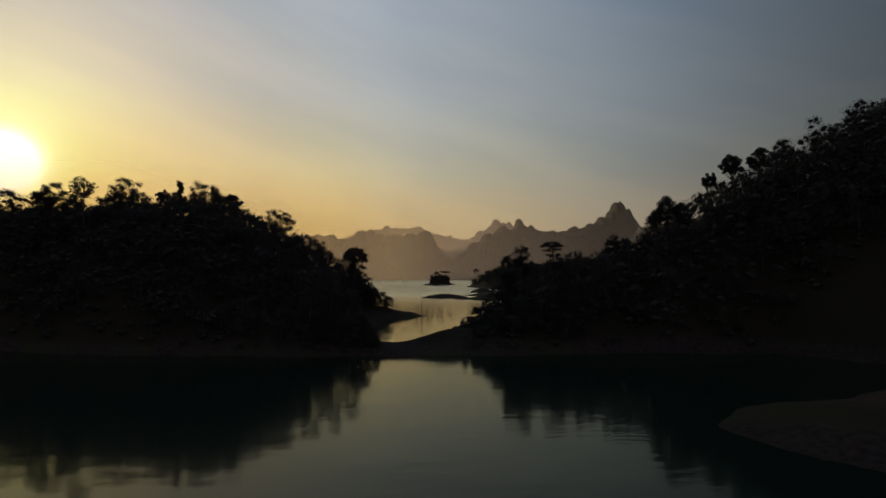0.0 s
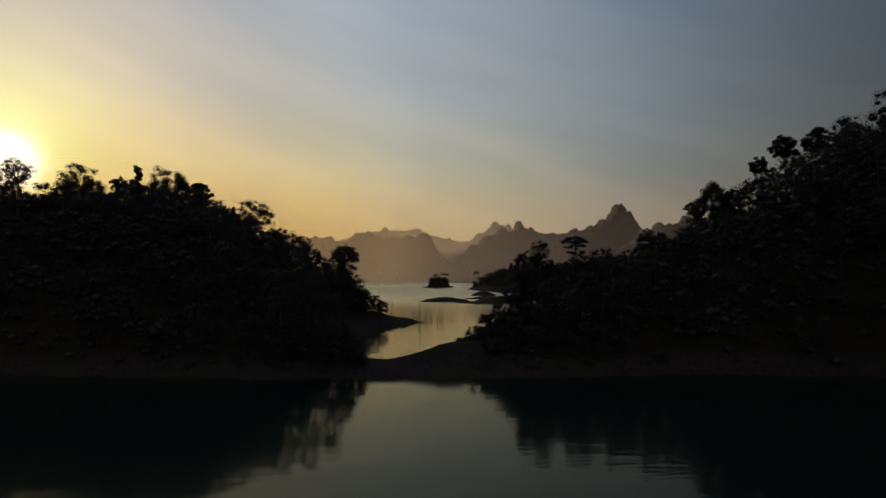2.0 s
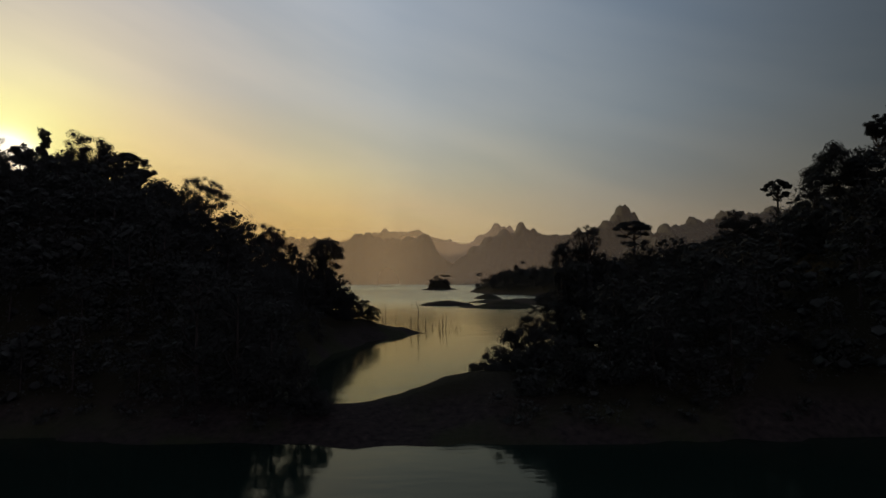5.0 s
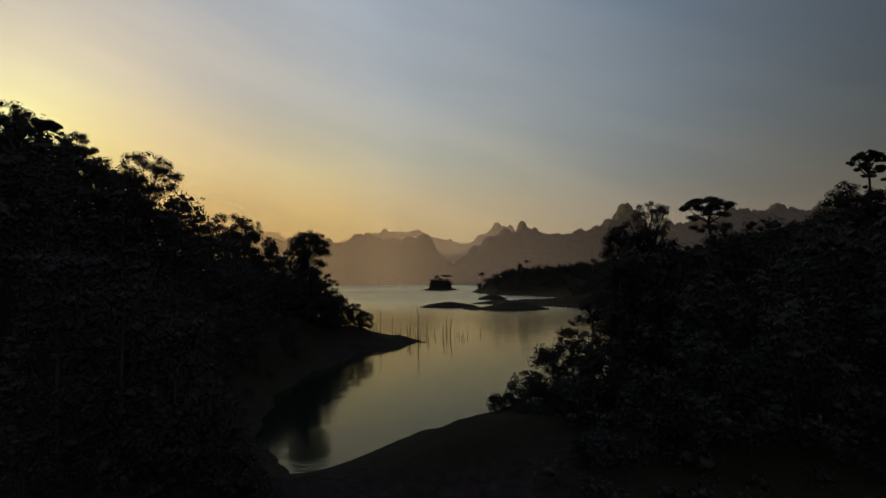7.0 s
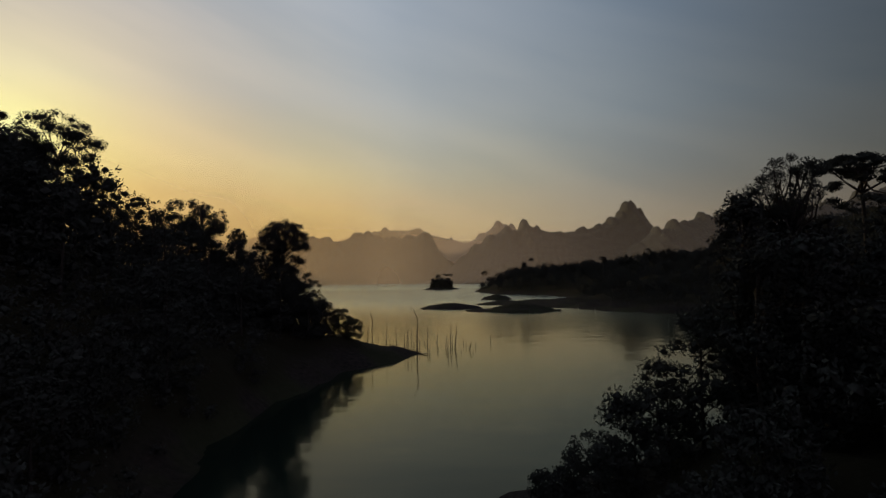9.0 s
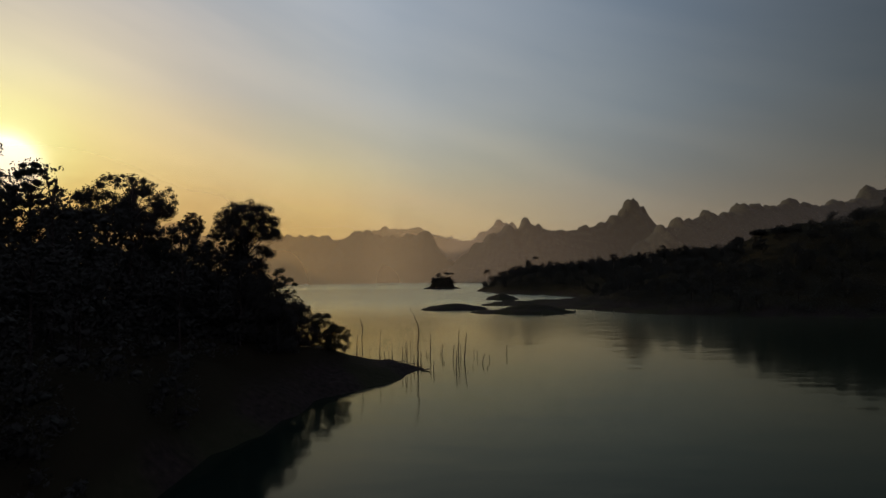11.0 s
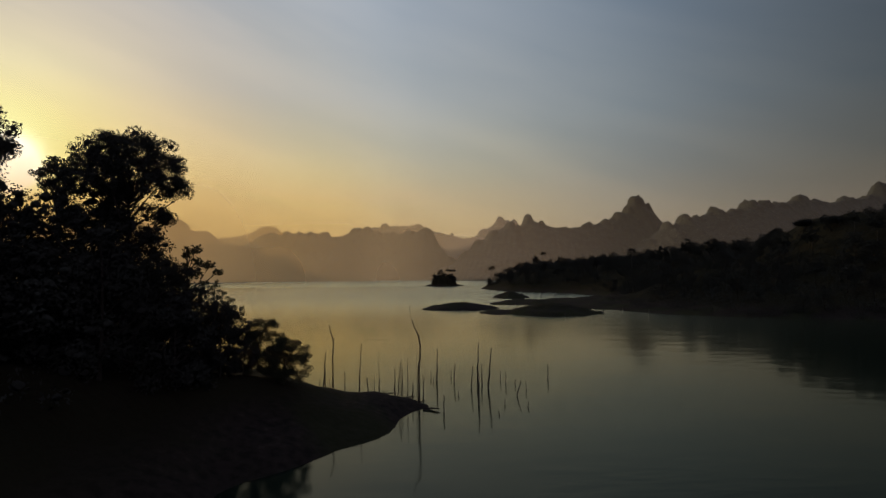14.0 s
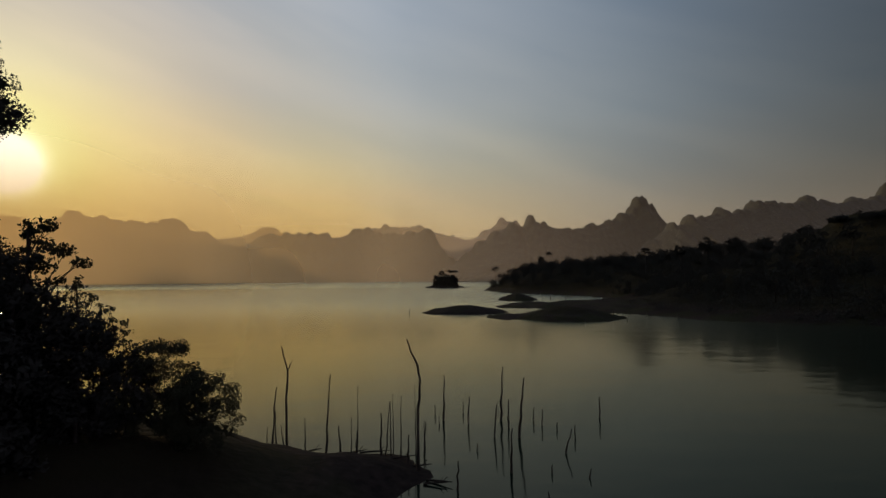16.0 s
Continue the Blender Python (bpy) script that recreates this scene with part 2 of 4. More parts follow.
def haze_sheet_material(name, low, high, top, west, east, fade, lift_from, lift_to, spread):
    """Flat sheet standing in for haze: lets most light through and scatters the rest; thinner with height."""
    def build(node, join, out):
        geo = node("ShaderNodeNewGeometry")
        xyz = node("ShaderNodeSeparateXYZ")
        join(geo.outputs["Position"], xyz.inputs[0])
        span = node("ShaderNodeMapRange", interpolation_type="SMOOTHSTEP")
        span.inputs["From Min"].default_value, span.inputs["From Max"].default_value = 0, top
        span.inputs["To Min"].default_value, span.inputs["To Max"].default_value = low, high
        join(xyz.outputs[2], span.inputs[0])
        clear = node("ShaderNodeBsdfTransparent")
        painted_haze = node("ShaderNodeBsdfTranslucent")
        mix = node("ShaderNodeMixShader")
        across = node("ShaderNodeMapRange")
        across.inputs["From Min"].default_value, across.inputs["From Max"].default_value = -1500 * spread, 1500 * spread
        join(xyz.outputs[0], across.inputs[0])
        # glow of the haze painted in: golden towards the sun, bluer away from it
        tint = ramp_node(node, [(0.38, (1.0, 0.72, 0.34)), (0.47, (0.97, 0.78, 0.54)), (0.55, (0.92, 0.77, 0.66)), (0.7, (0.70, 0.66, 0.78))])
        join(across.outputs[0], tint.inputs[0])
        join(tint.outputs[0], painted_haze.inputs[0])
        # denser on the sunward side, to make that end glow
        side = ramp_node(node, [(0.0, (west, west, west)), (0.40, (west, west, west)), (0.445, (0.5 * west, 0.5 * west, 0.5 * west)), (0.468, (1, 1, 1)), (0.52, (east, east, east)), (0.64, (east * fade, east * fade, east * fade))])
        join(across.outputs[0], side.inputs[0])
        # the sheet thins out near the water, which hides its lower edge
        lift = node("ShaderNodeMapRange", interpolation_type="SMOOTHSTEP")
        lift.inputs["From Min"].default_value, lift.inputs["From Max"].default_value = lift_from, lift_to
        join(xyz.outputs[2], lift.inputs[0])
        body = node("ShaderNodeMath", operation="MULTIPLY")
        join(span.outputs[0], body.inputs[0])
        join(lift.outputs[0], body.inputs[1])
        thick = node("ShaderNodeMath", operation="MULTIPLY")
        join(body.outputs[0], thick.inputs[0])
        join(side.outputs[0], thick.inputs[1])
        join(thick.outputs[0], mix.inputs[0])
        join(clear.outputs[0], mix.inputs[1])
        join(painted_haze.outputs[0], mix.inputs[2])
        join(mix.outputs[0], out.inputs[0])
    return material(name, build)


# ---- shape of the land ----
SOUTH_LAND = [(-500, 150), (-150, 118), (-76, 106), (-60, 100), (-35, 95.5), (-21, 94), (-7, 92.8), (-2.5, 91.9), (6.5, 92.2),
              (20, 92), (38, 93), (60, 90), (72, 76), (60, 63), (45, 57), (34, 54), (28.5, 48), (31, 39), (42, 29), (62, 14), (95, -25),
              (220, -90), (500, -90), (500, 185), (130, 165), (70, 150), (40, 139), (24, 130), (14, 124.5), (8, 120.5), (2.6, 115.3), (-1.6, 108.6),
              (-5.8, 105.3), (-11, 112), (-14.5, 130), (-13.5, 148), (-11.2, 158), (-9.2, 167), (-6.8, 170), (-4.9, 172.6), (-3.0, 175), (-1.2, 180.2), (1.1, 184), (-1.5, 188),
              (-8, 190), (-14, 193), (-28, 200), (-60, 206), (-500, 230)]
EAST_LAND = [(41, 608), (51, 525), (78, 480), (86, 457), (88, 424), (85, 409), (70, 400), (59, 396), (47, 387), (34, 389), (25, 368), (23, 352), (38, 344), (49, 325), (58, 313.5),
             (62.5, 303), (66, 291), (80, 279), (105, 266), (200, 232), (500, 200), (500, 780), (120, 705), (60, 645)]
# crest heights that the ground strives for away from the shore: x, y, height
CRESTS = [(-160, 140, 27), (-100, 140, 28), (-80, 138, 30), (-55, 140, 29), (-44, 140, 25), (-34, 143, 22), (-27, 155, 12), (-22, 172, 9), (-12, 181, 6.8), (-7, 182, 5.4), (-3, 183, 6.0), (-0.5, 184.2, 7.5),
          (0, 99, 3.2), (4, 106, 6), (8, 108, 6), (14, 110, 5), (20, 112, 7.5), (30, 116, 7.5), (36, 116, 10), (42, 116, 13), (56, 114, 24), (66, 116, 31), (77, 116, 37), (105, 116, 47),
          (170, 116, 54), (40, 45, 2.5), (80, 40, 8)]
CRESTS_EAST = [(52, 600, 13), (62, 600, 17.5), (90, 600, 21), (120, 600, 14), (150, 600, 20), (115, 450, 17), (145, 450, 22), (112, 350, 13), (165, 350, 33),
               (210, 330, 42), (300, 350, 48), (60, 340, 1.2), (42, 352, 1.2), (70, 308, 1.2), (82, 400, 2), (60, 370, 1.0), (85, 320, 4)]


def inside_distance(px, py, ring):
    """Distance to a closed outline, positive inside."""
    best = np.full(px.shape, 1e9)
    odd = np.zeros(px.shape, bool)
    for (x0, y0), (x1, y1) in zip(ring, ring[1:] + ring[:1]):
        dx, dy = x1 - x0, y1 - y0
        s = np.clip(((px - x0) * dx + (py - y0) * dy) / (dx * dx + dy * dy), 0, 1)
        best = np.minimum(best, np.hypot(px - x0 - s * dx, py - y0 - s * dy))
        if y0 != y1:
            odd ^= ((y0 > py) != (y1 > py)) & (px < x0 + (py - y0) * dx / dy)
    return np.where(odd, best, -best)


def crest_height(px, py, crests):
    total, weight = np.zeros(px.shape), np.zeros(px.shape)
    for x, y, h in crests:
        w = 1 / (((px - x) ** 2 + (py - y) ** 2) + 9.0) ** 1.6
        total, weight = total + w * h, weight + w
    return total / weight


def waves(px, py, size, seed):
    """Smooth noise from a few crossed sine waves."""
    rng = np.random.RandomState(seed)
    v = np.zeros(px.shape)
    for k in range(7):
        a, f = rng.uniform(0, 2 * np.pi), 2 * np.pi / size * rng.uniform(0.6, 1.7)
        v += np.sin((px * np.cos(a) + py * np.sin(a)) * f + rng.uniform(0, 6.28)) / 7 ** 0.5
    return v


def land(px, py):
    px, py = np.asarray(px, float), np.asarray(py, float)
    out = np.full(px.shape, -4.0)
    for ring, crests, reach in ((SOUTH_LAND, CRESTS, 16.0), (EAST_LAND, CRESTS_EAST, 22.0)):
        d = inside_distance(px, py, ring) + 0.5 * waves(px, py, 9, 3)
        crest = crest_height(px, py, crests)
        up = crest * (1 - np.exp(-np.maximum(d, 0) / reach)) * (1 + 0.03 * waves(px, py, 14, 5)) + 0.05 * np.minimum(np.maximum(d, 0), 8)
        up += 0.10 * waves(px, py, 4, 7) * np.clip(d / 3, 0, 1) + 0.35 * waves(px, py, 12, 8) * np.clip(d / 8, 0, 1)
        out = np.maximum(out, np.where(d > 0, up, np.maximum(0.16 * d, -4)))
    return out


def land_at(x, y):
    return float(land(np.array([x]), np.array([y]))[0])


# ---- mesh helpers ----
def mesh_from(name, verts, faces, mats, smooth=False):
    me = bpy.data.meshes.new(name)
    me.from_pydata([tuple(v) for v in verts], [], [tuple(f) for f in faces])
    for m in mats:
        me.materials.append(m)
    if smooth:
        me.polygons.foreach_set("use_smooth", [True] * len(me.polygons))
    me.update()
    return me


def quads_mesh(name, verts, quads, mat, smooth=False):
    """A mesh from arrays of corners and four-cornered faces."""
    me = bpy.data.meshes.new(name)
    me.vertices.add(len(verts))
    me.vertices.foreach_set("co", np.asarray(verts, np.float32).ravel())
    me.loops.add(quads.size)
    me.loops.foreach_set("vertex_index", quads.astype(np.int32).ravel())
    me.polygons.add(len(quads))
    me.polygons.foreach_set("loop_start", np.arange(0, quads.size, 4, dtype=np.int32))
    me.polygons.foreach_set("use_smooth", [smooth] * len(quads))
    me.materials.append(mat)
    me.update(calc_edges=True)
    me.validate()
    return me


def sheet(name, xs, ys, heights, mat):
    gx, gy = np.meshgrid(xs, ys)
    verts = np.stack([gx.ravel(), gy.ravel(), heights(gx, gy).ravel()], 1)
    i = np.arange(len(xs) * len(ys)).reshape(len(ys), len(xs))
    quads = np.stack([i[:-1, :-1], i[:-1, 1:], i[1:, 1:], i[1:, :-1]], -1).reshape(-1, 4)
    return quads_mesh(name, verts, quads, mat, True)


def part(name, mesh, parent, label=""):
    ob = new(name, mesh)
    ob.parent = parent
    return tagged(ob, label)


def steps(*stretches):
    """Grid lines: stretches of (start, end, step)."""
    return np.concatenate([np.arange(a, b, s) for a, b, s in stretches])


# ---- ground and lake ----
xs = steps((-4800, -600, 600), (-600, -130, 20), (-130, -30, 2.5), (-30, 48, 1.25), (48, 190, 3.0), (190, 600, 25), (600, 4801, 600))
ys = steps((-1500, -120, 200), (-120, 30, 8), (30, 84, 2.5), (84, 130, 1.25), (130, 200, 1.6), (200, 280, 8), (280, 460, 4), (460, 720, 7), (720, 4801, 400))
ground = new("ground", sheet("ground", xs, ys, land, SOIL))
tagged(ground, "reddish brown soil shore and wooded hills around the lake", "ground", kind="structure")
water = new("water", sheet("water", np.linspace(-4900, 4900, 9), np.linspace(-1500, 4900, 9), lambda x, y: x * 0, WATER))
tagged(water, "calm dark green lake water with fine ripples", "lake", kind="structure")


# ---- far mountains ----
def mountain(name, label, distance, depth, peaks, foot, seed):
    """A karst range across the view. peaks: x, height, half width; domes with steep flanks on a common foot of that share of their height."""
    x0 = min(x - 2.2 * w for x, h, w in peaks)
    x1 = max(x + 2.2 * w for x, h, w in peaks)
    step = max((x1 - x0) / 420, 3.0)

    px = np.array([x for x, h, w in peaks], float)
    ph = np.array([h for x, h, w in peaks], float)

    def height(gx, gy):
        v = (gy - distance) / depth
        wob = gx + 0.012 * depth * waves(gx, gy, depth * 0.8, seed)
        ends = np.clip(np.minimum(gx - x0, x1 - gx) / (0.12 * (x1 - x0)), 0, 1)
        out = np.interp(wob, px, ph) * 0.957 * np.exp(-1.1 * np.abs(v) ** 1.5) * np.where((gx < px[0]) | (gx > px[-1]), ends, 1)
        for x, h, w in peaks:
            r = np.hypot((wob - x) / (w * 1.15), v * (depth / max(w * 1.3, depth * 0.3)))
            out = np.maximum(out, h * np.exp(-0.5 * r ** 2.8))
            out = np.maximum(out, h * foot * np.exp(-0.5 * ((gx - x) / (w * 1.7)) ** 2 - 1.3 * np.abs(v) ** 1.5))
        out = out * np.clip((1.55 - np.abs(v)) / 0.6, 0, 1) ** 0.8
        out = out * np.clip((gx - x0) / (1.3 * peaks[0][2]), 0, 1) * np.clip((x1 - gx) / (1.3 * peaks[-1][2]), 0, 1)
        rough = 1 + 0.012 * waves(gx, gy, depth * 0.25, seed + 1) + 0.010 * waves(gx, gy, depth * 0.09, seed + 2)
        return out * rough - 5 + 1.0 * waves(gx, gy, 14, seed + 3) + 0.7 * waves(gx, gy, 6, seed + 4)

    ob = new(name, sheet(name, np.arange(x0, x1, step), np.linspace(distance - depth * 1.6, distance + depth * 1.3, 90), height, ROCK))
    return tagged(ob, label, "mountain", "mountains beyond the lake")


mountain("limestone_mountain", "hazy forested limestone range falling to the lake shore", 1653, 172,
         [(-1266, 177, 90), (-1120, 186, 57), (-1032, 166, 42), (-948, 198, 39), (-874, 183, 45), (-790, 171, 38), (-694, 174, 57), (-616, 140, 51), (-546, 104, 54), (-476, 63, 51), (-420, 32, 36)], 0.75, 51)
mountain("limestone_mountain", "hazy range of rounded limestone domes beyond the lake", 2025, 288,
         [(-604, 130, 48), (-541, 161, 62), (-485, 166, 26), (-439, 166, 17), (-406, 166, 17), (-362, 164, 34), (-310, 148, 37), (-250, 179, 37), (-214, 180, 34), (-143, 163, 48), (-79, 167, 41), (-23, 175, 41), (41, 82, 44)], 0.80, 61)
mountain("limestone_mountain", "pale distant range of limestone domes in the haze", 2600, 330,
         [(-905, 188, 73), (-712, 235, 83), (-505, 180, 122), (-213, 244, 34), (-72, 238, 63), (87, 197, 24), (165, 177, 63), (232, 216, 44), (296, 269, 32), (355, 252, 34), (436, 209, 73)], 0.80, 71)
mountain("limestone_mountain", "hazy limestone range with one tall blunt peak", 1620, 230,
         [(48, 40, 38), (95, 80, 32), (124, 108, 29), (163, 134, 29), (203, 154, 23), (222, 145, 18), (249, 173, 22), (284, 155, 23), (346, 139, 41), (410, 150, 35), (459, 158, 26), (492, 179, 23), (516, 195, 19), (534, 220, 25), (543, 219, 25), (567, 198, 20), (581, 177, 18), (604, 144, 20), (646, 126, 44)], 0.80, 81)
mountain("limestone_mountain", "darker forested limestone range beyond the promontory", 1300, 200,
         [(406, 57, 25), (447, 88, 23), (486, 123, 11), (502, 118, 9), (522, 139, 16), (547, 134, 16), (588, 152, 21), (620, 146, 16), (659, 166, 23), (686, 166, 23), (721, 161, 23), (765, 176, 25), (800, 166, 23), (865, 172, 25), (906, 173, 18), (939, 200, 25), (1020, 206, 57), (1137, 176, 69)], 0.85, 91)

# ---- flat sheets standing in for evening haze over the lake ----
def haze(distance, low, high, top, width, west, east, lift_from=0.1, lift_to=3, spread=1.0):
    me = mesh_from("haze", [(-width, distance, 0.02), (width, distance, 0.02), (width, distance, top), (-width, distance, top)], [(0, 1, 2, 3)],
                   [haze_sheet_material("haze_%d" % distance, low, high, top, west, east, 0.0 if distance == 1240 else 0.8, lift_from, lift_to, spread)])
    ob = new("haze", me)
    return tagged(ob, "flat see-through sheet painted as evening haze over the lake", "haze", kind="stuff")


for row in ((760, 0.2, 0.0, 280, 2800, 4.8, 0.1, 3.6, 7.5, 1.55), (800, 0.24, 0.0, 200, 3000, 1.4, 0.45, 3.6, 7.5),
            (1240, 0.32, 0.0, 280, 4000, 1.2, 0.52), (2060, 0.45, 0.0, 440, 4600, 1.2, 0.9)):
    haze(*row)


# ---- trees ----
def tube(points, radii, sides=6):
    """A tapered tube along points, as corners and faces."""
    verts, quads = [], []
    up = Vector((0.3, 0.9, 0.2))
    for i, (p, r) in enumerate(zip(points, radii)):
        p = Vector(p)
        d = (Vector(points[min(i + 1, len(points) - 1)]) - Vector(points[max(i - 1, 0)])).normalized()
        a = d.cross(up).normalized()
        b = d.cross(a)
        for k in range(sides):
            t = 2 * math.pi * k / sides
            verts.append(p + r * (math.cos(t) * a + math.sin(t) * b))
    for i in range(len(points) - 1):
        for k in range(sides):
            j = (k + 1) % sides
            quads.append((i * sides + k, i * sides + j, (i + 1) * sides + j, (i + 1) * sides + k))
    return verts, quads


def tubes_mesh(name, pieces, mat):
    verts, quads = [], []
    for v, q in pieces:
        n = len(verts)
        verts += v
        quads += [tuple(i + n for i in f) for f in q]
    return quads_mesh(name, np.array([tuple(v) for v in verts]), np.array(quads), mat, True)


# a twelve-sided solid of four-cornered faces
KNOT = np.array([(x, y, z) for x in (-0.577, 0.577) for y in (-0.577, 0.577) for z in (-0.577, 0.577)]
                + [(1.1, 0, 0), (-1.1, 0, 0), (0, 1.1, 0), (0, -1.1, 0), (0, 0, 1.1), (0, 0, -1.1)])
KNOT_FACES = []
for i, j in ((0, 1), (0, 2), (1, 2)):
    for si in (0, 1):
        for sj in (0, 1):
            ends = [n for n in range(8) if KNOT[n][i] * (2 * si - 1) > 0 and KNOT[n][j] * (2 * sj - 1) > 0]
            KNOT_FACES.append((8 + 2 * i + 1 - si, ends[0], 8 + 2 * j + 1 - sj, ends[1]))
KNOT_FACES = np.array(KNOT_FACES)


def leaves(rng, centers, radii, counts, size, flat=0.75, core=0.0, full=True):
    """Leaf blades round the twig ends: rhombs on the outside of each clump, over a knot of inner foliage."""
    centers, radii = np.asarray(centers), np.asarray(radii)
    c = np.repeat(centers, counts, 0)
    r = np.repeat(radii, counts)[:, None]
    n = len(c)
    d = rng.normal(size=(n, 3))
    d /= np.linalg.norm(d, axis=1)[:, None]
    d *= rng.uniform(core * 0.2, 1, (n, 1)) ** 0.38
    d[:, 2] *= flat
    p = c + d * r
    a = rng.normal(size=(n, 3))
    a /= np.linalg.norm(a, axis=1)[:, None]
    b = np.cross(a, rng.normal(size=(n, 3)))
    b /= np.linalg.norm(b, axis=1)[:, None]
    s = size * rng.uniform(0.6, 1.35, (n, 1))
    verts = np.stack([p - a * s, p - b * s * 0.5, p + a * s, p + b * s * 0.5], 1).reshape(-1, 3)
    quads = np.arange(4 * n).reshape(-1, 4)
    if core:
        # a closed heart of inner foliage, one twelve-sided knot in each clump
        if not full:
            # only in the larger clumps
            keep = radii >= np.median(radii)
            centers, radii = centers[keep], radii[keep]
        m = len(centers)
        turn = rng.uniform(0, 2 * np.pi, m)
        knot = np.repeat(KNOT[None], m, 0) * rng.uniform(0.8, 1.15, (m, len(KNOT), 1))
        cs, sn = np.cos(turn)[:, None], np.sin(turn)[:, None]
        knot = np.stack([knot[..., 0] * cs - knot[..., 1] * sn, knot[..., 0] * sn + knot[..., 1] * cs, knot[..., 2] * flat], -1)
        more = (centers[:, None] + knot * (radii * core)[:, None, None]).reshape(-1, 3)
        faces = (KNOT_FACES[None] + len(KNOT) * np.arange(m)[:, None, None]).reshape(-1, 4)
        quads = np.concatenate([quads, faces + len(verts)])
        verts = np.concatenate([verts, more])
    return verts, quads


def clumps(rng, kind, height, width):
    """Centres and sizes of the foliage clumps of one crown."""
    out = []
    if kind == "broad":
        low = max(1 - 1.0 * width / height, 0.2)
        half, lumps = height * (1 - low) / 2, rng.normal(size=(5, 3))
        for _ in range(70):
            d = rng.normal(size=3)
            d /= np.linalg.norm(d)
            u = rng.uniform(0.2, 1) ** 0.5 * 0.91 * (1 + 0.10 * np.sin(lumps @ d * 2.2).sum() / 2)
            z = height - half + d[2] * u * half * (1 if d[2] > 0 else 0.85)
            out.append((width / 2 * u * d[0], width / 2 * u * d[1], z, width * rng.uniform(0.08, 0.135)))
    elif kind == "dome":
        # a dome of leaf clumps round an open heart, over a column of creepers and one low bough
        for n in range(150):
            # spread evenly over the dome
            z = 1 - 1.35 * (n + 0.5) / 150
            a, w = n * 2.39996 + rng.normal() * 0.12, math.sqrt(max(1 - z * z, 0))
            u = rng.uniform(0.7, 0.92) if rng.uniform() < 0.8 else rng.uniform(0.4, 0.7)
            out.append((width / 2 * u * w * np.cos(a), width / 2 * u * w * np.sin(a), height - width * 0.47 + width * 0.44 * u * z, width * rng.uniform(0.058, 0.092)))
        for _ in range(34):
            a, u, z = rng.uniform(0, 2 * np.pi), rng.uniform(0, 1) ** 0.5, rng.uniform(0.28, 0.8)
            w = width * (0.12 + 0.16 * (0.85 - z))
            out.append((w * u * np.cos(a) - width * 0.05, w * u * np.sin(a), z * height, width * rng.uniform(0.09, 0.14)))
        for _ in range(12):
            u = rng.uniform(0.3, 1)
            out.append((width * 0.36 * u, rng.normal() * 0.5, height - width * (0.72 + 0.08 * u) + rng.normal() * 0.3, width * rng.uniform(0.06, 0.09)))
    elif kind == "dense":
        for _ in range(int(46 * min(max(height / width / 1.6, 1), 2.2))):
            a, u = rng.uniform(0, 2 * np.pi), rng.uniform(0, 1) ** 0.5
            z = rng.uniform(0.06, 0.93)
            w = width / 2 * (0.95 - 0.5 * max(z - 0.45, 0) / 0.5)
            out.append((w * u * np.cos(a), w * u * np.sin(a), z * height, width * rng.uniform(0.13, 0.21)))
    elif kind == "narrow":
        for i in range(18):
            a, z = rng.uniform(0, 2 * np.pi), 0.25 + 0.7 * i / 17
            w = width / 2 * (1 - 0.75 * (z - 0.25) / 0.75) * 0.6
            out.append((w * np.cos(a), w * np.sin(a), z * height, width * (0.3 - 0.16 * z)))
    elif kind == "umbrella":
        for _ in range(44):
            a, u = rng.uniform(0, 2 * np.pi), rng.uniform(0.02, 1) ** 0.55
            z = 0.965 - 0.06 * u * u - rng.choice([0, 0, 0, 0.075, 0.135] if u > 0.45 else [0, 0, 0.04])
            out.append((width * 0.43 * u * np.cos(a), width * 0.43 * u * np.sin(a), z * height, width * rng.uniform(0.075, 0.115)))
    elif kind == "open":
        for _ in range(90):
            d = rng.normal(size=3)
            d *= rng.uniform(0.2, 1.0) ** 0.5 / np.linalg.norm(d)
            out.append((width * 0.45 * d[0], width * 0.45 * d[1], height - width * (0.47 - 0.42 * d[2]), width * rng.uniform(0.06, 0.105)))
    elif kind == "sparse":
        for _ in range(20):
            a, u = rng.uniform(0, 2 * np.pi), rng.uniform(0.2, 1)
            z = rng.uniform(0.5, 0.97)
            out.append((width * 0.45 * u * np.cos(a), width * 0.45 * u * np.sin(a), z * height, width * rng.uniform(0.07, 0.13)))
    elif kind == "layered":
        # sprays that droop to one side of a thin stem
        for x, z, r in ((0.14, 0.14, 0.15), (-0.07, 0.23, 0.11), (0.24, 0.42, 0.13), (0.55, 0.5, 0.14), (0.67, 0.73, 0.11), (0.25, 0.72, 0.16), (0.44, 0.94, 0.1), (0.72, 0.97, 0.08), (0.03, 0.5, 0.1)):
            for _ in range(3):
                out.append((width * (x + rng.normal() * 0.05), width * rng.normal() * 0.12, height - width * (z + rng.normal() * 0.03), width * r * rng.uniform(0.75, 1.15)))
    elif kind == "bush":
        for _ in range(76):
            a, u = rng.uniform(0, 2 * np.pi), rng.uniform(0, 1) ** 0.42
            z = rng.uniform(0.08, 0.9)
            w = width / 2 * np.sqrt(max(1 - ((z - 0.4) / 0.62) ** 2, 0.1))
            out.append((w * 0.88 * u * np.cos(a), w * 0.88 * u * np.sin(a), z * height, width * rng.uniform(0.075, 0.13)))
    return out


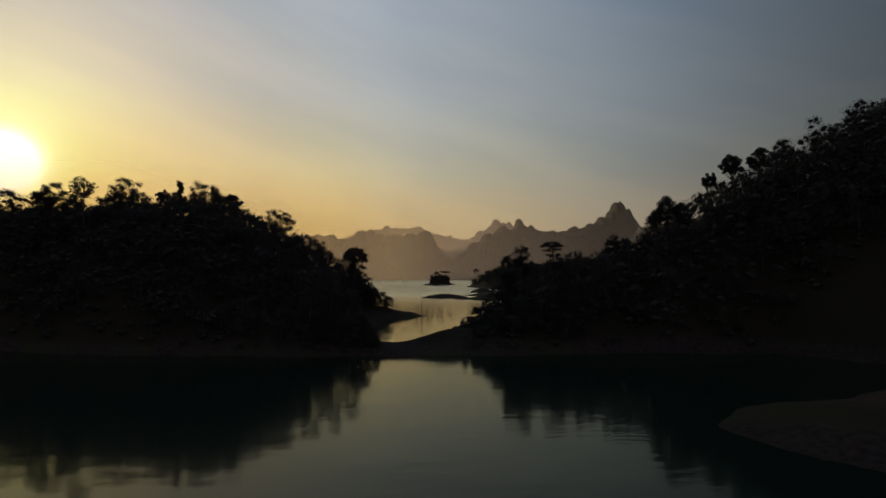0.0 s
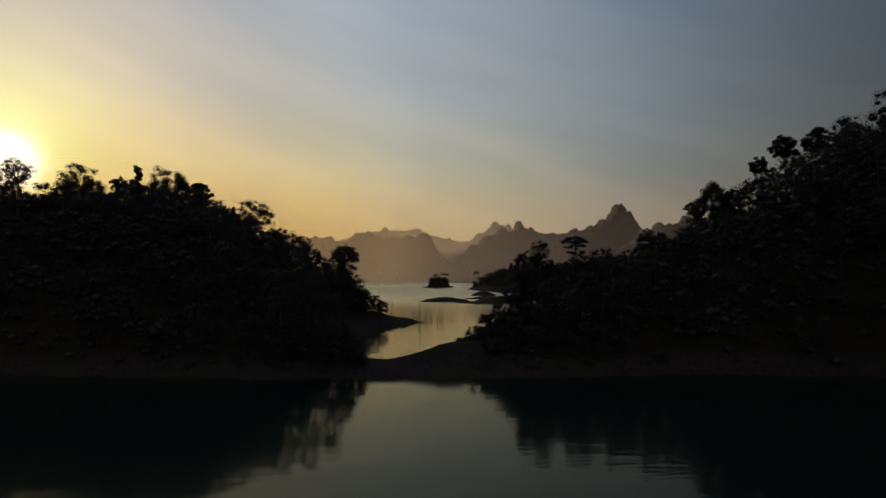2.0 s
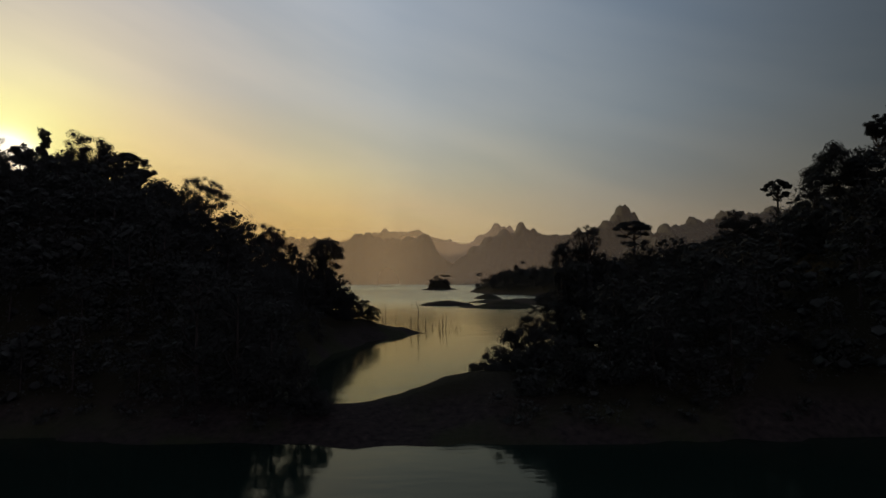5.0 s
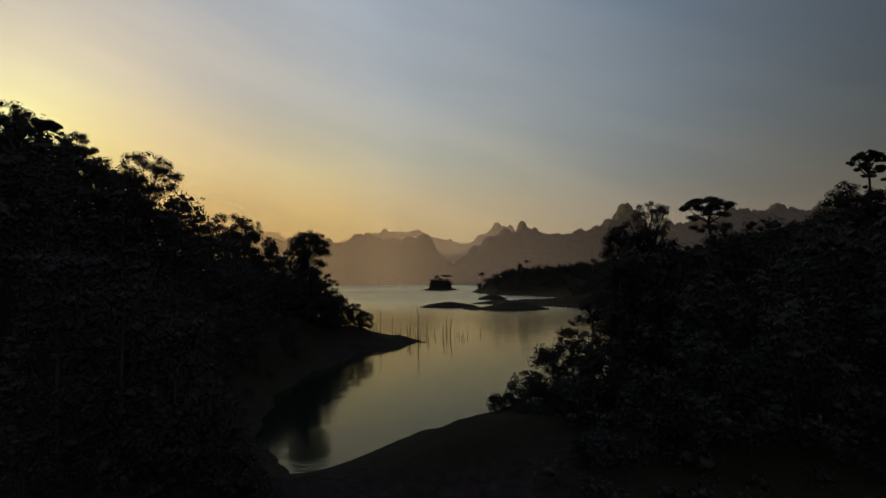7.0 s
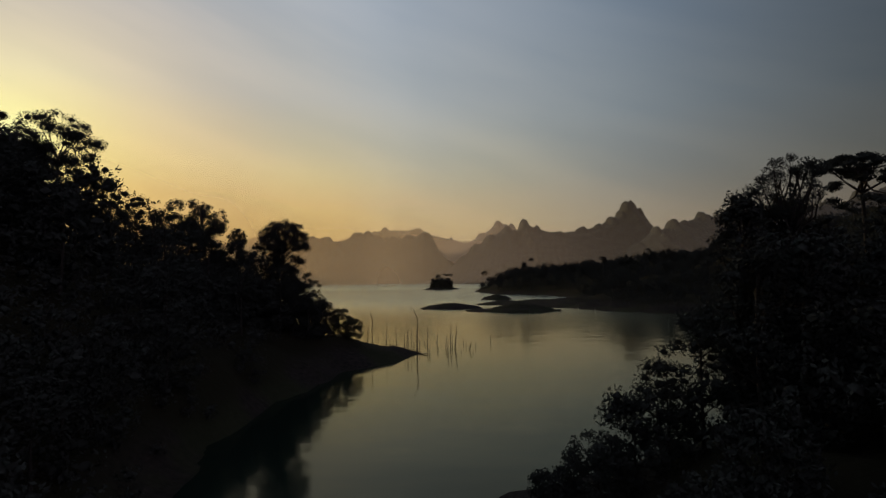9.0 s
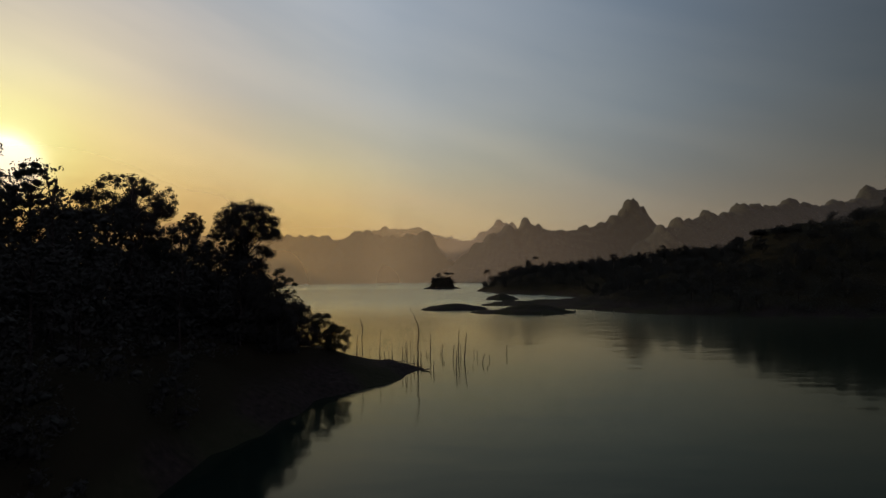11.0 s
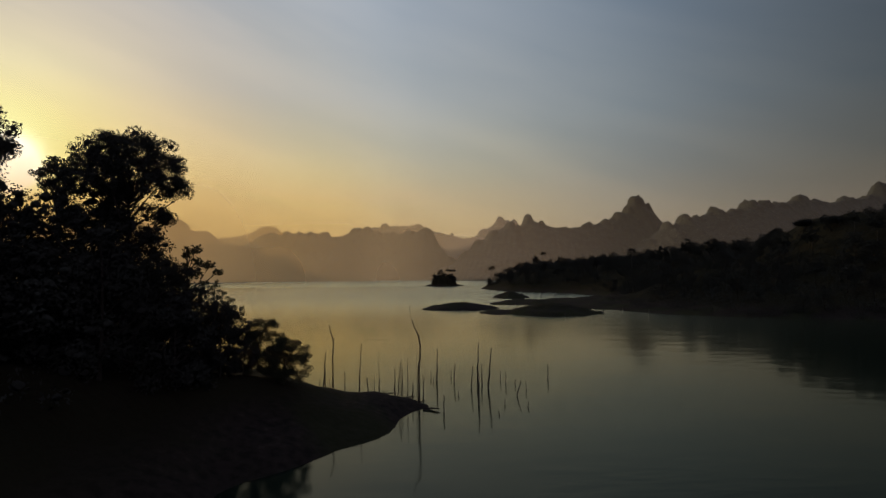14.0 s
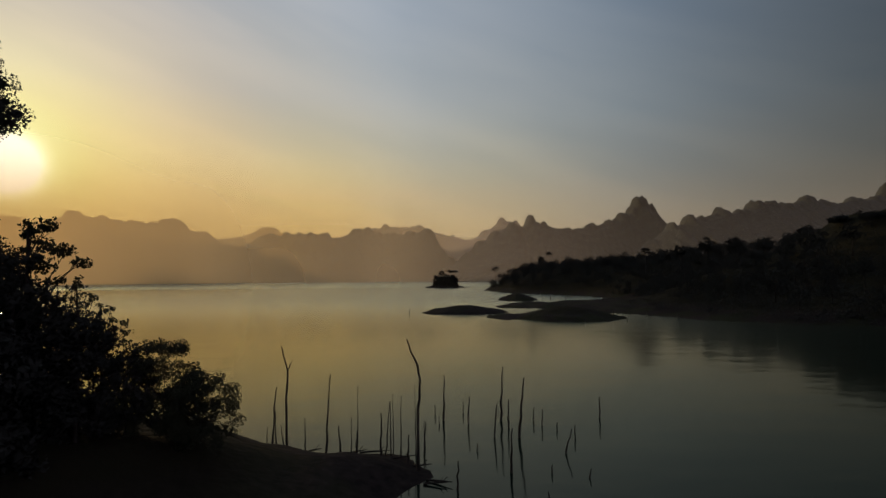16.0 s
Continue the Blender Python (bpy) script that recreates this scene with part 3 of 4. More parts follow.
CROWN_LABEL = {"dome": "wide domed dark crown with gaps of sky", "broad": "rounded dark green crown with gaps", "dense": "dense dark foliage overgrown with creepers", "narrow": "narrow pointed dark crown",
               "umbrella": "flat layered dark crown", "open": "open round crown of fine twigs", "sparse": "thin scattered foliage", "layered": "drooping sprays of large leaves", "bush": "loose leafy shrub crown"}


def make_tree(name, label, kind, height, width, leaf_count, size, seed, mat=None, group="", lone=False, few=8):
    """A tree at the origin: tapered trunk with limbs to the clumps, and a crown of single leaves."""
    rng = np.random.RandomState(seed)
    tree = new(name)
    tagged(tree, label, "shrub" if kind == "bush" else "tree", group)
    cl = clumps(rng, kind, height, width)
    bare = {"dome": 0.66, "broad": 0.62, "dense": 0.75, "narrow": 0.9, "umbrella": 0.92, "open": 0.74, "sparse": 0.88, "layered": 0.97, "bush": 0.3}[kind]
    girth = height * (0.014 if kind != "bush" else 0.012)
    bend = rng.normal(size=2) * height * 0.012
    spine = [(bend[0] * np.sin(3 * s), bend[1] * np.sin(2.4 * s), height * bare * s - (0.5 if s == 0 else 0)) for s in np.linspace(0, 1, 7)]
    pieces = [tube(spine, [girth * (1.5 if i == 0 else 1.0 - 0.1 * i) for i in range(7)], 8)]
    order = rng.permutation(len(cl))[:(34 if kind in ("open", "dome") and lone else 14 if lone else few)]
    limbs = []
    for i in order:
        x, y, z, r = cl[i]
        s = min(max(z / (height * bare) - rng.uniform(0.12, 0.3), 0.25), 1.0)
        if kind in ("umbrella", "open"):
            s = rng.uniform(0.88, 1.0)
        k = s * 6
        a, b = spine[int(min(k, 5))], spine[int(min(k, 5)) + 1]
        root = Vector(a).lerp(Vector(b), k - int(min(k, 5)))
        tip = Vector((x, y, z))
        mid = root.lerp(tip, 0.5) + Vector((rng.normal() * 0.2, rng.normal() * 0.2, -0.06 * (tip - root).length))
        piece = [tube([root, mid, tip], [girth * 0.42, girth * 0.26, girth * 0.08], 5)]
        for _ in range(2):
            end = tip + Vector(np.clip(rng.normal(size=3), -1, 1) * r * 0.6)
            piece.append(tube([mid.lerp(tip, 0.6), end], [girth * 0.14, girth * 0.05], 4))
        limbs.append(piece)
    if lone:
        part("trunk", tubes_mesh("trunk", pieces, BARK), tree)
        for piece in limbs:
            part("limb", tubes_mesh("limb", piece, BARK), tree)
    else:
        part("trunk", tubes_mesh("trunk", pieces + [p for piece in limbs for p in piece], BARK), tree)
    radii = np.array([c[3] for c in cl])
    share = radii ** 2 / (radii ** 2).sum()
    v, q = leaves(rng, [c[:3] for c in cl], radii, np.maximum((share * leaf_count).astype(int), 6), size, flat=0.5 if kind == "umbrella" else 0.75,
                  core={"open": 0.0, "sparse": 0.0, "bush": 0.2, "layered": 0.0, "umbrella": 0.6}.get(kind, 0.36 if lone else 0.0 if few < 5 else 0.36), full=lone)
    part("crown", quads_mesh("crown", v, q, mat or LEAF, True), tree, CROWN_LABEL[kind])
    return tree


def lone_tree(name, label, kind, x, y, top, width, leaf_count, size, seed, mat=None, group=""):
    z = land_at(x, y)
    t = make_tree(name, label, kind, top - z, width, leaf_count, size, seed, mat, group, True)
    t.matrix_world = Matrix.Translation((x, y, z - 0.1))
    KEEP_CLEAR.append((x, y, width * 0.35))
    return t


# caps on canopy height, fitted to the skyline that the camera sees on each hill:
# a point on the camera's path, a reference y, then x and height there
SIGHT_PROFILES = [
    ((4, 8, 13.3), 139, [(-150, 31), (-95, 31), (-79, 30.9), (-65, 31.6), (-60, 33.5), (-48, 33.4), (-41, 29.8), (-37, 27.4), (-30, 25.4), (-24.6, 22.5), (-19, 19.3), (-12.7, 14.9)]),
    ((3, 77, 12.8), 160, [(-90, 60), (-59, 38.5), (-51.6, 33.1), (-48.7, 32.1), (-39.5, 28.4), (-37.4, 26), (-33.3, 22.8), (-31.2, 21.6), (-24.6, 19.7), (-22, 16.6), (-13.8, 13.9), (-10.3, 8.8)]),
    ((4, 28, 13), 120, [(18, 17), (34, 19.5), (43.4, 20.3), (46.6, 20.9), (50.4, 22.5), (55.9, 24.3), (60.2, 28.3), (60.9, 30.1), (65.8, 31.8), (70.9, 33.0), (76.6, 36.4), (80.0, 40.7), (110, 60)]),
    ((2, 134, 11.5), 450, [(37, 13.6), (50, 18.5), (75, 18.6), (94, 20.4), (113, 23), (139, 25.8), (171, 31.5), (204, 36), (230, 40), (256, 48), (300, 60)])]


# lowest cap at x, y, scaled with depth along the camera's sight lines
def canopy_sight_cap(x, y):
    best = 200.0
    for k, ((ex, ey, ez), at, rows) in enumerate(SIGHT_PROFILES):
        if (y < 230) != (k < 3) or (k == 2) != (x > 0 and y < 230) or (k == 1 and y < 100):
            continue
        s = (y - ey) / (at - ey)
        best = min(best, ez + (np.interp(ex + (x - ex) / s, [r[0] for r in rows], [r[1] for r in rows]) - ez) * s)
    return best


KEEP_CLEAR = []
LEFT, RIGHT = "tall trees on the western hill", "tall trees on the eastern hill"
for row in (
        ("rain_tree", "tall tree with a rounded crown full of gaps, above the spit", "dome", -20.1, 174.8, 22.8, 8.6, 52000, 0.075, 201, None, LEFT),
        ("forest_tree", "tall tree with a ragged double crown", "broad", -37, 174, 25.9, 8.2, 13000, 0.1, 202, None, LEFT),
        ("forest_tree", "broad dark tree on the slope", "broad", -32.6, 175.5, 25.7, 7.6, 13000, 0.1, 203, None, LEFT),
        ("forest_tree", "small-crowned tree with a thin trunk", "open", -29.2, 181, 21.9, 3.8, 5200, 0.09, 204, None, LEFT),
        ("forest_tree", "broad tree standing out of the slope", "broad", -35.4, 145, 31.2, 8.0, 11000, 0.1, 205, None, LEFT),
        ("bare_tree", "thin half-bare tree on the slope", "sparse", -30.6, 156, 23.6, 3.5, 160, 0.2, 206, None, LEFT),
        ("emergent_tree", "tall thin tree with scattered foliage above the canopy", "open", -73, 124, 36.4, 6.0, 3600, 0.13, 207, None, LEFT),
        ("forest_tree", "broad dark tree on the ridge", "broad", -76.5, 148, 40.3, 10.0, 14000, 0.11, 208, None, LEFT),
        ("pointed_tree", "narrow pointed tree on the ridge", "narrow", -57.8, 137.2, 37.4, 3.6, 1600, 0.28, 209, None, LEFT),
        ("forest_tree", "small tree on the ridge", "open", -62.8, 139.2, 35.5, 4.0, 1200, 0.28, 210, None, LEFT),
        ("forest_tree", "wide flat-topped tree on the ridge", "broad", -53.8, 141.5, 37.6, 8.8, 14000, 0.11, 211, None, LEFT),
        ("forest_tree", "small-crowned tree on the ridge", "umbrella", -46, 140, 34.1, 3.4, 1200, 0.28, 212, None, LEFT),
        ("forest_tree", "broad dark tree on the ridge", "broad", -82.7, 128, 36.2, 8.0, 14000, 0.11, 213, None, LEFT),
        ("forest_tree", "tree with an open round crown of fine twigs", "open", 22.7, 117, 19.7, 4.3, 9000, 0.06, 221, None, RIGHT),
        ("overgrown_tree", "tall trunk thickly hung with creepers", "dense", 19.4, 116.3, 17.8, 3.6, 9000, 0.09, 222, None, RIGHT),
        ("umbrella_tree", "tall tree with a flat layered crown on a bare trunk", "umbrella", 30.3, 121.6, 20.9, 5.8, 9000, 0.075, 223, None, RIGHT),
        ("umbrella_tree", "umbrella-shaped tree with a bare trunk on the slope", "umbrella", 62, 141.2, 30.0, 5.0, 4500, 0.14, 224, None, RIGHT),
        ("forest_tree", "tall tree with an open crown on the ridge", "broad", 73.6, 127.5, 40.7, 5.4, 14000, 0.11, 225, None, RIGHT),
        ("forest_tree", "small round tree on the ridge", "broad", 67.4, 126, 36.2, 4.0, 7000, 0.11, 226, None, RIGHT),
        ("forest_tree", "rounded tree on the ridge", "broad", 79.7, 127, 42.2, 5.8, 14000, 0.11, 227, None, RIGHT),
        ("forest_tree", "broad ragged tree on the slope", "broad", 53.4, 115.5, 29.8, 7.4, 14000, 0.11, 228, None, RIGHT),
        ("forest_tree", "small round tree on the slope", "broad", 44.4, 121, 22.1, 5.6, 7000, 0.11, 229, None, RIGHT),
        ("overgrown_tree", "bushy tree hung with creepers above the spit", "dense", -20.0, 179.5, 13.4, 5.0, 6000, 0.1, 241, None, LEFT),
        ("overgrown_tree", "bushy tree hung with creepers above the spit", "dense", -17.9, 180, 10.7, 4.0, 3600, 0.14, 242, None, LEFT),
        ("overgrown_tree", "low bushy tree hung with creepers above the spit", "dense", -15.8, 181, 8.7, 3.2, 3200, 0.13, 243, None, LEFT),
        ("overgrown_tree", "bushy tree hung with creepers on the slope", "dense", -22.5, 175.5, 17.0, 6.0, 6000, 0.1, 244, None, LEFT),
        ("overgrown_tree", "bushy tree hung with creepers on the slope", "dense", -25.5, 178, 18.0, 6.0, 6000, 0.1, 245, None, LEFT),
        ("overgrown_tree", "bushy tree hung with creepers on the slope", "dense", -19.5, 170.5, 15.5, 6.0, 6000, 0.1, 246, None, LEFT),
        ("overgrown_tree", "low bushy tree above the inlet", "dense", -15.8, 173, 10.5, 4.6, 3600, 0.14, 247, None, LEFT),
        ("bank_shrub", "low shrub on the bank of the isthmus", "bush", 9.4, 116.5, 2.8, 3.2, 3000, 0.085, 251, None, "shrubs on the eastern bank"),
        ("bank_shrub", "leafy shrub on the bank of the isthmus", "bush", 11.4, 116, 5.0, 4.0, 4500, 0.085, 252, None, "shrubs on the eastern bank"),
        ("bank_shrub", "leafy shrub on the bank of the isthmus", "dense", 13.6, 116.5, 7.0, 4.0, 4500, 0.09, 253, None, "shrubs on the eastern bank"),
        ("bank_shrub", "tall leafy shrub on the bank of the isthmus", "dense", 15.6, 117, 9.2, 4.0, 4800, 0.09, 254, None, "shrubs on the eastern bank"),
        ("bank_shrub", "tall leafy shrub below the creepers", "dense", 17.3, 116.5, 11.8, 3.6, 3800, 0.1, 255, None, "shrubs on the eastern bank"),
        ("bank_shrub", "low shrub on the bank of the isthmus", "bush", 10.6, 108, 3.6, 3.4, 2400, 0.12, 256, None, "shrubs on the eastern bank"),
        ("bank_shrub", "leafy shrub on the bank of the isthmus", "bush", 13.0, 107, 5.6, 3.8, 3000, 0.12, 257, None, "shrubs on the eastern bank"),
        ("bank_shrub", "tall leafy shrub on the bank of the isthmus", "dense", 15.6, 108, 8.4, 4.0, 3400, 0.13, 258, None, "shrubs on the eastern bank"),
        ("bank_shrub", "leafy shrub on the near bank", "bush", 12.5, 99, 4.2, 3.6, 2400, 0.12, 259, None, "shrubs on the eastern bank"),
        ("bank_shrub", "tall leafy shrub on the near bank", "dense", 16.0, 100, 7.6, 4.2, 3400, 0.13, 260, None, "shrubs on the eastern bank"),
        ("overgrown_tree", "bushy tree hung with creepers above the inlet", "dense", -28, 180, 15, 6, 3400, 0.11, 270, None, LEFT),
        ("overgrown_tree", "bushy tree hung with creepers above the inlet", "dense", -31, 176, 18, 7, 3400, 0.11, 271, None, LEFT),
        ("overgrown_tree", "bushy tree hung with creepers above the inlet", "dense", -29, 170, 17, 7, 3400, 0.11, 272, None, LEFT),
        ("overgrown_tree", "bushy tree hung with creepers above the inlet", "dense", -33, 182, 16, 7, 3400, 0.11, 273, None, LEFT),
        ("overgrown_tree", "bushy tree hung with creepers above the inlet", "dense", -24.5, 183, 13, 6, 3400, 0.11, 274, None, LEFT),
        ("overgrown_tree", "bushy tree hung with creepers above the inlet", "dense", -21, 184, 10.5, 5, 3400, 0.11, 275, None, LEFT),
        ("overgrown_tree", "bushy tree hung with creepers above the inlet", "dense", -23.8, 175.5, 19.3, 5.5, 3400, 0.11, 276, None, LEFT),
        ("overgrown_tree", "bushy creeper-hung tree above the isthmus", "dense", 20.8, 113, 15.3, 5, 3400, 0.11, 277, None, RIGHT),
        ("overgrown_tree", "bushy creeper-hung tree above the isthmus", "dense", 23.8, 118.5, 15.8, 5, 3400, 0.11, 278, None, RIGHT),
        ("overgrown_tree", "bushy creeper-hung tree above the isthmus", "dense", 26.2, 114, 15.4, 6, 3400, 0.11, 279, None, RIGHT),
        ("overgrown_tree", "bushy creeper-hung tree above the isthmus", "dense", 28.3, 119, 14.8, 5.5, 3400, 0.11, 280, None, RIGHT),
        ("overgrown_tree", "bushy creeper-hung tree above the isthmus", "dense", 33.2, 119, 18.3, 6, 3400, 0.11, 281, None, RIGHT),
        ("overgrown_tree", "bushy creeper-hung tree above the isthmus", "dense", 36.6, 117, 18.4, 6, 3400, 0.11, 282, None, RIGHT),
        ("overgrown_tree", "bushy creeper-hung tree above the isthmus", "dense", 40, 118, 19.3, 6, 3400, 0.11, 283, None, RIGHT),
        ("overgrown_tree", "bushy creeper-hung tree above the isthmus", "dense", 22.5, 106, 13.6, 6, 3400, 0.11, 284, None, RIGHT),
        ("overgrown_tree", "bushy creeper-hung tree above the isthmus", "dense", 27.5, 105, 14.5, 6, 3400, 0.11, 285, None, RIGHT),
        ("overgrown_tree", "bushy creeper-hung tree above the isthmus", "dense", 33, 108, 17, 7, 3400, 0.11, 286, None, RIGHT),
        ("overgrown_tree", "bushy creeper-hung tree above the isthmus", "dense", 24, 99, 11.5, 6, 3400, 0.11, 287, None, RIGHT),
        ("overgrown_tree", "bushy creeper-hung tree above the isthmus", "dense", 31, 99, 13.5, 6, 3400, 0.11, 288, None, RIGHT),
        ("overgrown_tree", "bushy creeper-hung tree above the isthmus", "dense", 20, 100, 9.5, 5, 3400, 0.11, 289, None, RIGHT),
        ("overgrown_tree", "bushy tree hung with creepers on the slope", "dense", -30, 171, 19.5, 7, 3400, 0.11, 300, None, LEFT),
        ("overgrown_tree", "bushy tree hung with creepers on the slope", "dense", -27.5, 169, 18.5, 6, 3400, 0.11, 301, None, LEFT),
        ("overgrown_tree", "bushy tree hung with creepers on the slope", "dense", -24.2, 171, 18, 6, 3400, 0.11, 302, None, LEFT),
        ("overgrown_tree", "bushy tree hung with creepers on the slope", "dense", -21.5, 174, 17, 5.5, 3400, 0.11, 303, None, LEFT),
        ("overgrown_tree", "bushy tree hung with creepers on the slope", "dense", -34, 171, 20, 7, 3400, 0.11, 304, None, LEFT),
        ("overgrown_tree", "bushy tree hung with creepers above the spit", "dense", -18.6, 174.5, 15.4, 4.6, 5000, 0.1, 311, None, LEFT),
        ("overgrown_tree", "bushy tree hung with creepers above the spit", "dense", -16.9, 177, 13.2, 4.0, 5000, 0.1, 312, None, LEFT),
        ("overgrown_tree", "bushy tree hung with creepers above the spit", "dense", -14.7, 178, 10.4, 3.6, 4500, 0.1, 313, None, LEFT),
        ("overgrown_tree", "low bushy tree hung with creepers above the spit", "dense", -13.6, 180, 8.0, 2.8, 3500, 0.1, 314, None, LEFT),
        ("overgrown_tree", "bushy tree hung with creepers above the isthmus", "dense", 21.4, 118, 17.4, 4.2, 3800, 0.1, 320, None, RIGHT),
        ("overgrown_tree", "bushy tree hung with creepers above the isthmus", "dense", 19, 114, 15.6, 4, 3800, 0.1, 321, None, RIGHT),
        ("overgrown_tree", "bushy tree hung with creepers above the isthmus", "dense", 23.4, 117.5, 16.6, 4.2, 3800, 0.1, 322, None, RIGHT),
        ("overgrown_tree", "bushy tree hung with creepers above the isthmus", "dense", 26, 119, 16.3, 5, 3800, 0.1, 323, None, RIGHT),
        ("overgrown_tree", "bushy tree hung with creepers above the isthmus", "dense", 28.4, 121, 15.4, 4.5, 3800, 0.1, 324, None, RIGHT),
        ("overgrown_tree", "bushy tree hung with creepers above the isthmus", "dense", 31.8, 117, 17.5, 4.6, 3800, 0.1, 325, None, RIGHT),
        ("overgrown_tree", "bushy tree hung with creepers on the ridge", "dense", -38, 141, 27.2, 6, 3800, 0.1, 326, None, LEFT),
        ("overgrown_tree", "bushy tree hung with creepers on the ridge", "dense", -36.4, 143, 27.6, 5, 3800, 0.1, 327, None, LEFT),
        ("overgrown_tree", "bushy tree hung with creepers on the slope", "dense", -31.5, 146, 25.2, 5, 3800, 0.1, 328, None, LEFT),
        ("overgrown_tree", "bushy tree hung with creepers on the slope", "dense", -33, 156, 24.6, 5.5, 3800, 0.1, 329, None, LEFT),
        ("overgrown_tree", "bushy tree hung with creepers on the slope", "dense", -28, 166, 21, 6, 3800, 0.1, 330, None, LEFT),
        ("overgrown_tree", "bushy tree hung with creepers on the slope", "dense", -25, 167.5, 19.8, 5, 3800, 0.1, 331, None, LEFT),
        ("overgrown_tree", "bushy tree hung with creepers on the slope", "dense", -31, 166.5, 22.3, 6, 3800, 0.1, 332, None, LEFT),
        ("overgrown_tree", "bushy tree hung with creepers on the ridge", "dense", -42, 141, 29.5, 7, 3800, 0.1, 333, None, LEFT),
        ("overgrown_tree", "bushy tree hung with creepers on the ridge", "dense", -47, 142, 31, 7, 3800, 0.1, 334, None, LEFT),
        ("overgrown_tree", "bushy tree hung with creepers on the slope", "dense", -27.4, 173, 16.6, 5.5, 4600, 0.1, 340, None, LEFT),
        ("overgrown_tree", "bushy tree hung with creepers on the slope", "dense", -25, 172.5, 16.8, 5, 4600, 0.1, 341, None, LEFT),
        ("overgrown_tree", "bushy tree hung with creepers on the slope", "dense", -22.8, 172.5, 16.5, 5, 4600, 0.1, 342, None, LEFT),
        ("overgrown_tree", "bushy tree hung with creepers on the slope", "dense", -20.3, 173.5, 16.2, 4.6, 4600, 0.1, 343, None, LEFT),
        ("overgrown_tree", "bushy tree hung with creepers on the slope", "dense", -19.3, 176.5, 16, 4, 4600, 0.1, 344, None, LEFT),
        ("overgrown_tree", "bushy tree hung with creepers on the ridge", "dense", -88, 131, 34, 8, 4600, 0.12, 351, None, LEFT),
        ("overgrown_tree", "bushy tree hung with creepers on the ridge", "dense", -79.5, 131, 34, 7, 4600, 0.12, 352, None, LEFT),
        ("overgrown_tree", "bushy tree hung with creepers on the ridge", "dense", -95, 133, 35, 8, 4600, 0.12, 353, None, LEFT),
        ("overgrown_tree", "bushy tree hung with creepers on the ridge", "dense", -73, 146, 36, 7, 4600, 0.12, 354, None, LEFT),
        ("overgrown_tree", "bushy tree hung with creepers on the ridge", "dense", -79.5, 147, 36, 6, 4600, 0.12, 355, None, LEFT),
        ("overgrown_tree", "bushy tree hung with creepers on the ridge", "dense", -66.5, 139, 33.8, 6, 4600, 0.12, 356, None, LEFT),
        ("overgrown_tree", "bushy tree hung with creepers on the ridge", "dense", -50, 141, 35.2, 5.5, 4600, 0.12, 357, None, LEFT),
        ("overgrown_tree", "bushy tree hung with creepers on the ridge", "dense", -70, 127, 33.2, 6, 4600, 0.12, 358, None, LEFT),
        ("overgrown_tree", "bushy tree hung with creepers on the ridge", "dense", 85.5, 127, 45, 7, 4600, 0.12, 361, None, RIGHT),
        ("overgrown_tree", "bushy tree hung with creepers on the ridge", "dense", 76.5, 126, 38, 6, 4600, 0.12, 362, None, RIGHT),
        ("overgrown_tree", "bushy tree hung with creepers on the ridge", "dense", 70.5, 126, 34.5, 5, 4600, 0.12, 363, None, RIGHT),
        ("overgrown_tree", "bushy tree hung with creepers on the slope", "dense", 50.3, 115, 26, 5, 4600, 0.12, 364, None, RIGHT),
        ("overgrown_tree", "bushy tree hung with creepers on the slope", "dense", 57, 116, 28, 5, 4600, 0.12, 365, None, RIGHT),
        ("overgrown_tree", "bushy tree hung with creepers on the ridge", "dense", 92, 124, 49, 8, 4600, 0.12, 366, None, RIGHT),
        ("overgrown_tree", "bushy tree hung with creepers on the ridge", "dense", 99, 122, 52, 8, 4600, 0.12, 367, None, RIGHT),
        ("overgrown_tree", "bushy creeper-hung tree on the western bank", "dense", -10.6, 98.2, 11.5, 5, 5200, 0.1, 371, None, LEFT),
        ("overgrown_tree", "bushy creeper-hung tree on the western bank", "dense", -13.8, 99, 15, 5.5, 5200, 0.1, 372, None, LEFT),
        ("overgrown_tree", "bushy creeper-hung tree on the western bank", "dense", -17.5, 99.5, 15.5, 6, 5200, 0.1, 373, None, LEFT),
        ("bank_shrub", "tall leafy shrub on the western bank", "dense", -8.2, 97.6, 6.8, 3.6, 4200, 0.1, 374, None, "shrubs on the western bank"),
        ("bank_shrub", "low leafy shrub on the western bank", "bush", -6.4, 97, 3.4, 3, 3200, 0.09, 375, None, "shrubs on the western bank"),
        ("overgrown_tree", "bushy creeper-hung tree beside the inlet", "dense", -18, 122, 11.5, 5.5, 5200, 0.1, 377, None, LEFT),
        ("overgrown_tree", "bushy creeper-hung tree beside the inlet", "dense", -18.5, 133, 11.5, 5.5, 5200, 0.1, 378, None, LEFT),
        ("overgrown_tree", "bushy creeper-hung tree above the isthmus", "dense", 29.6, 118.5, 18.2, 4.5, 4600, 0.1, 381, None, RIGHT),
        ("overgrown_tree", "bushy creeper-hung tree above the isthmus", "dense", 31.6, 119.4, 18.4, 5, 4600, 0.1, 382, None, RIGHT),
        ("overgrown_tree", "tall trunk thickly hung with creepers", "dense", 19.7, 116.2, 18.4, 3.2, 5200, 0.09, 383, None, RIGHT),
        ("overgrown_tree", "tall trunk thickly hung with creepers", "dense", 21.6, 117.3, 17.8, 3.6, 5200, 0.09, 384, None, RIGHT),
        ("overgrown_tree", "bushy creeper-hung tree above the isthmus", "dense", 24.5, 118, 17.2, 4, 4600, 0.1, 385, None, RIGHT),
        ("overgrown_tree", "bushy creeper-hung tree above the isthmus", "dense", 35, 120, 19.2, 5, 4600, 0.1, 386, None, RIGHT),
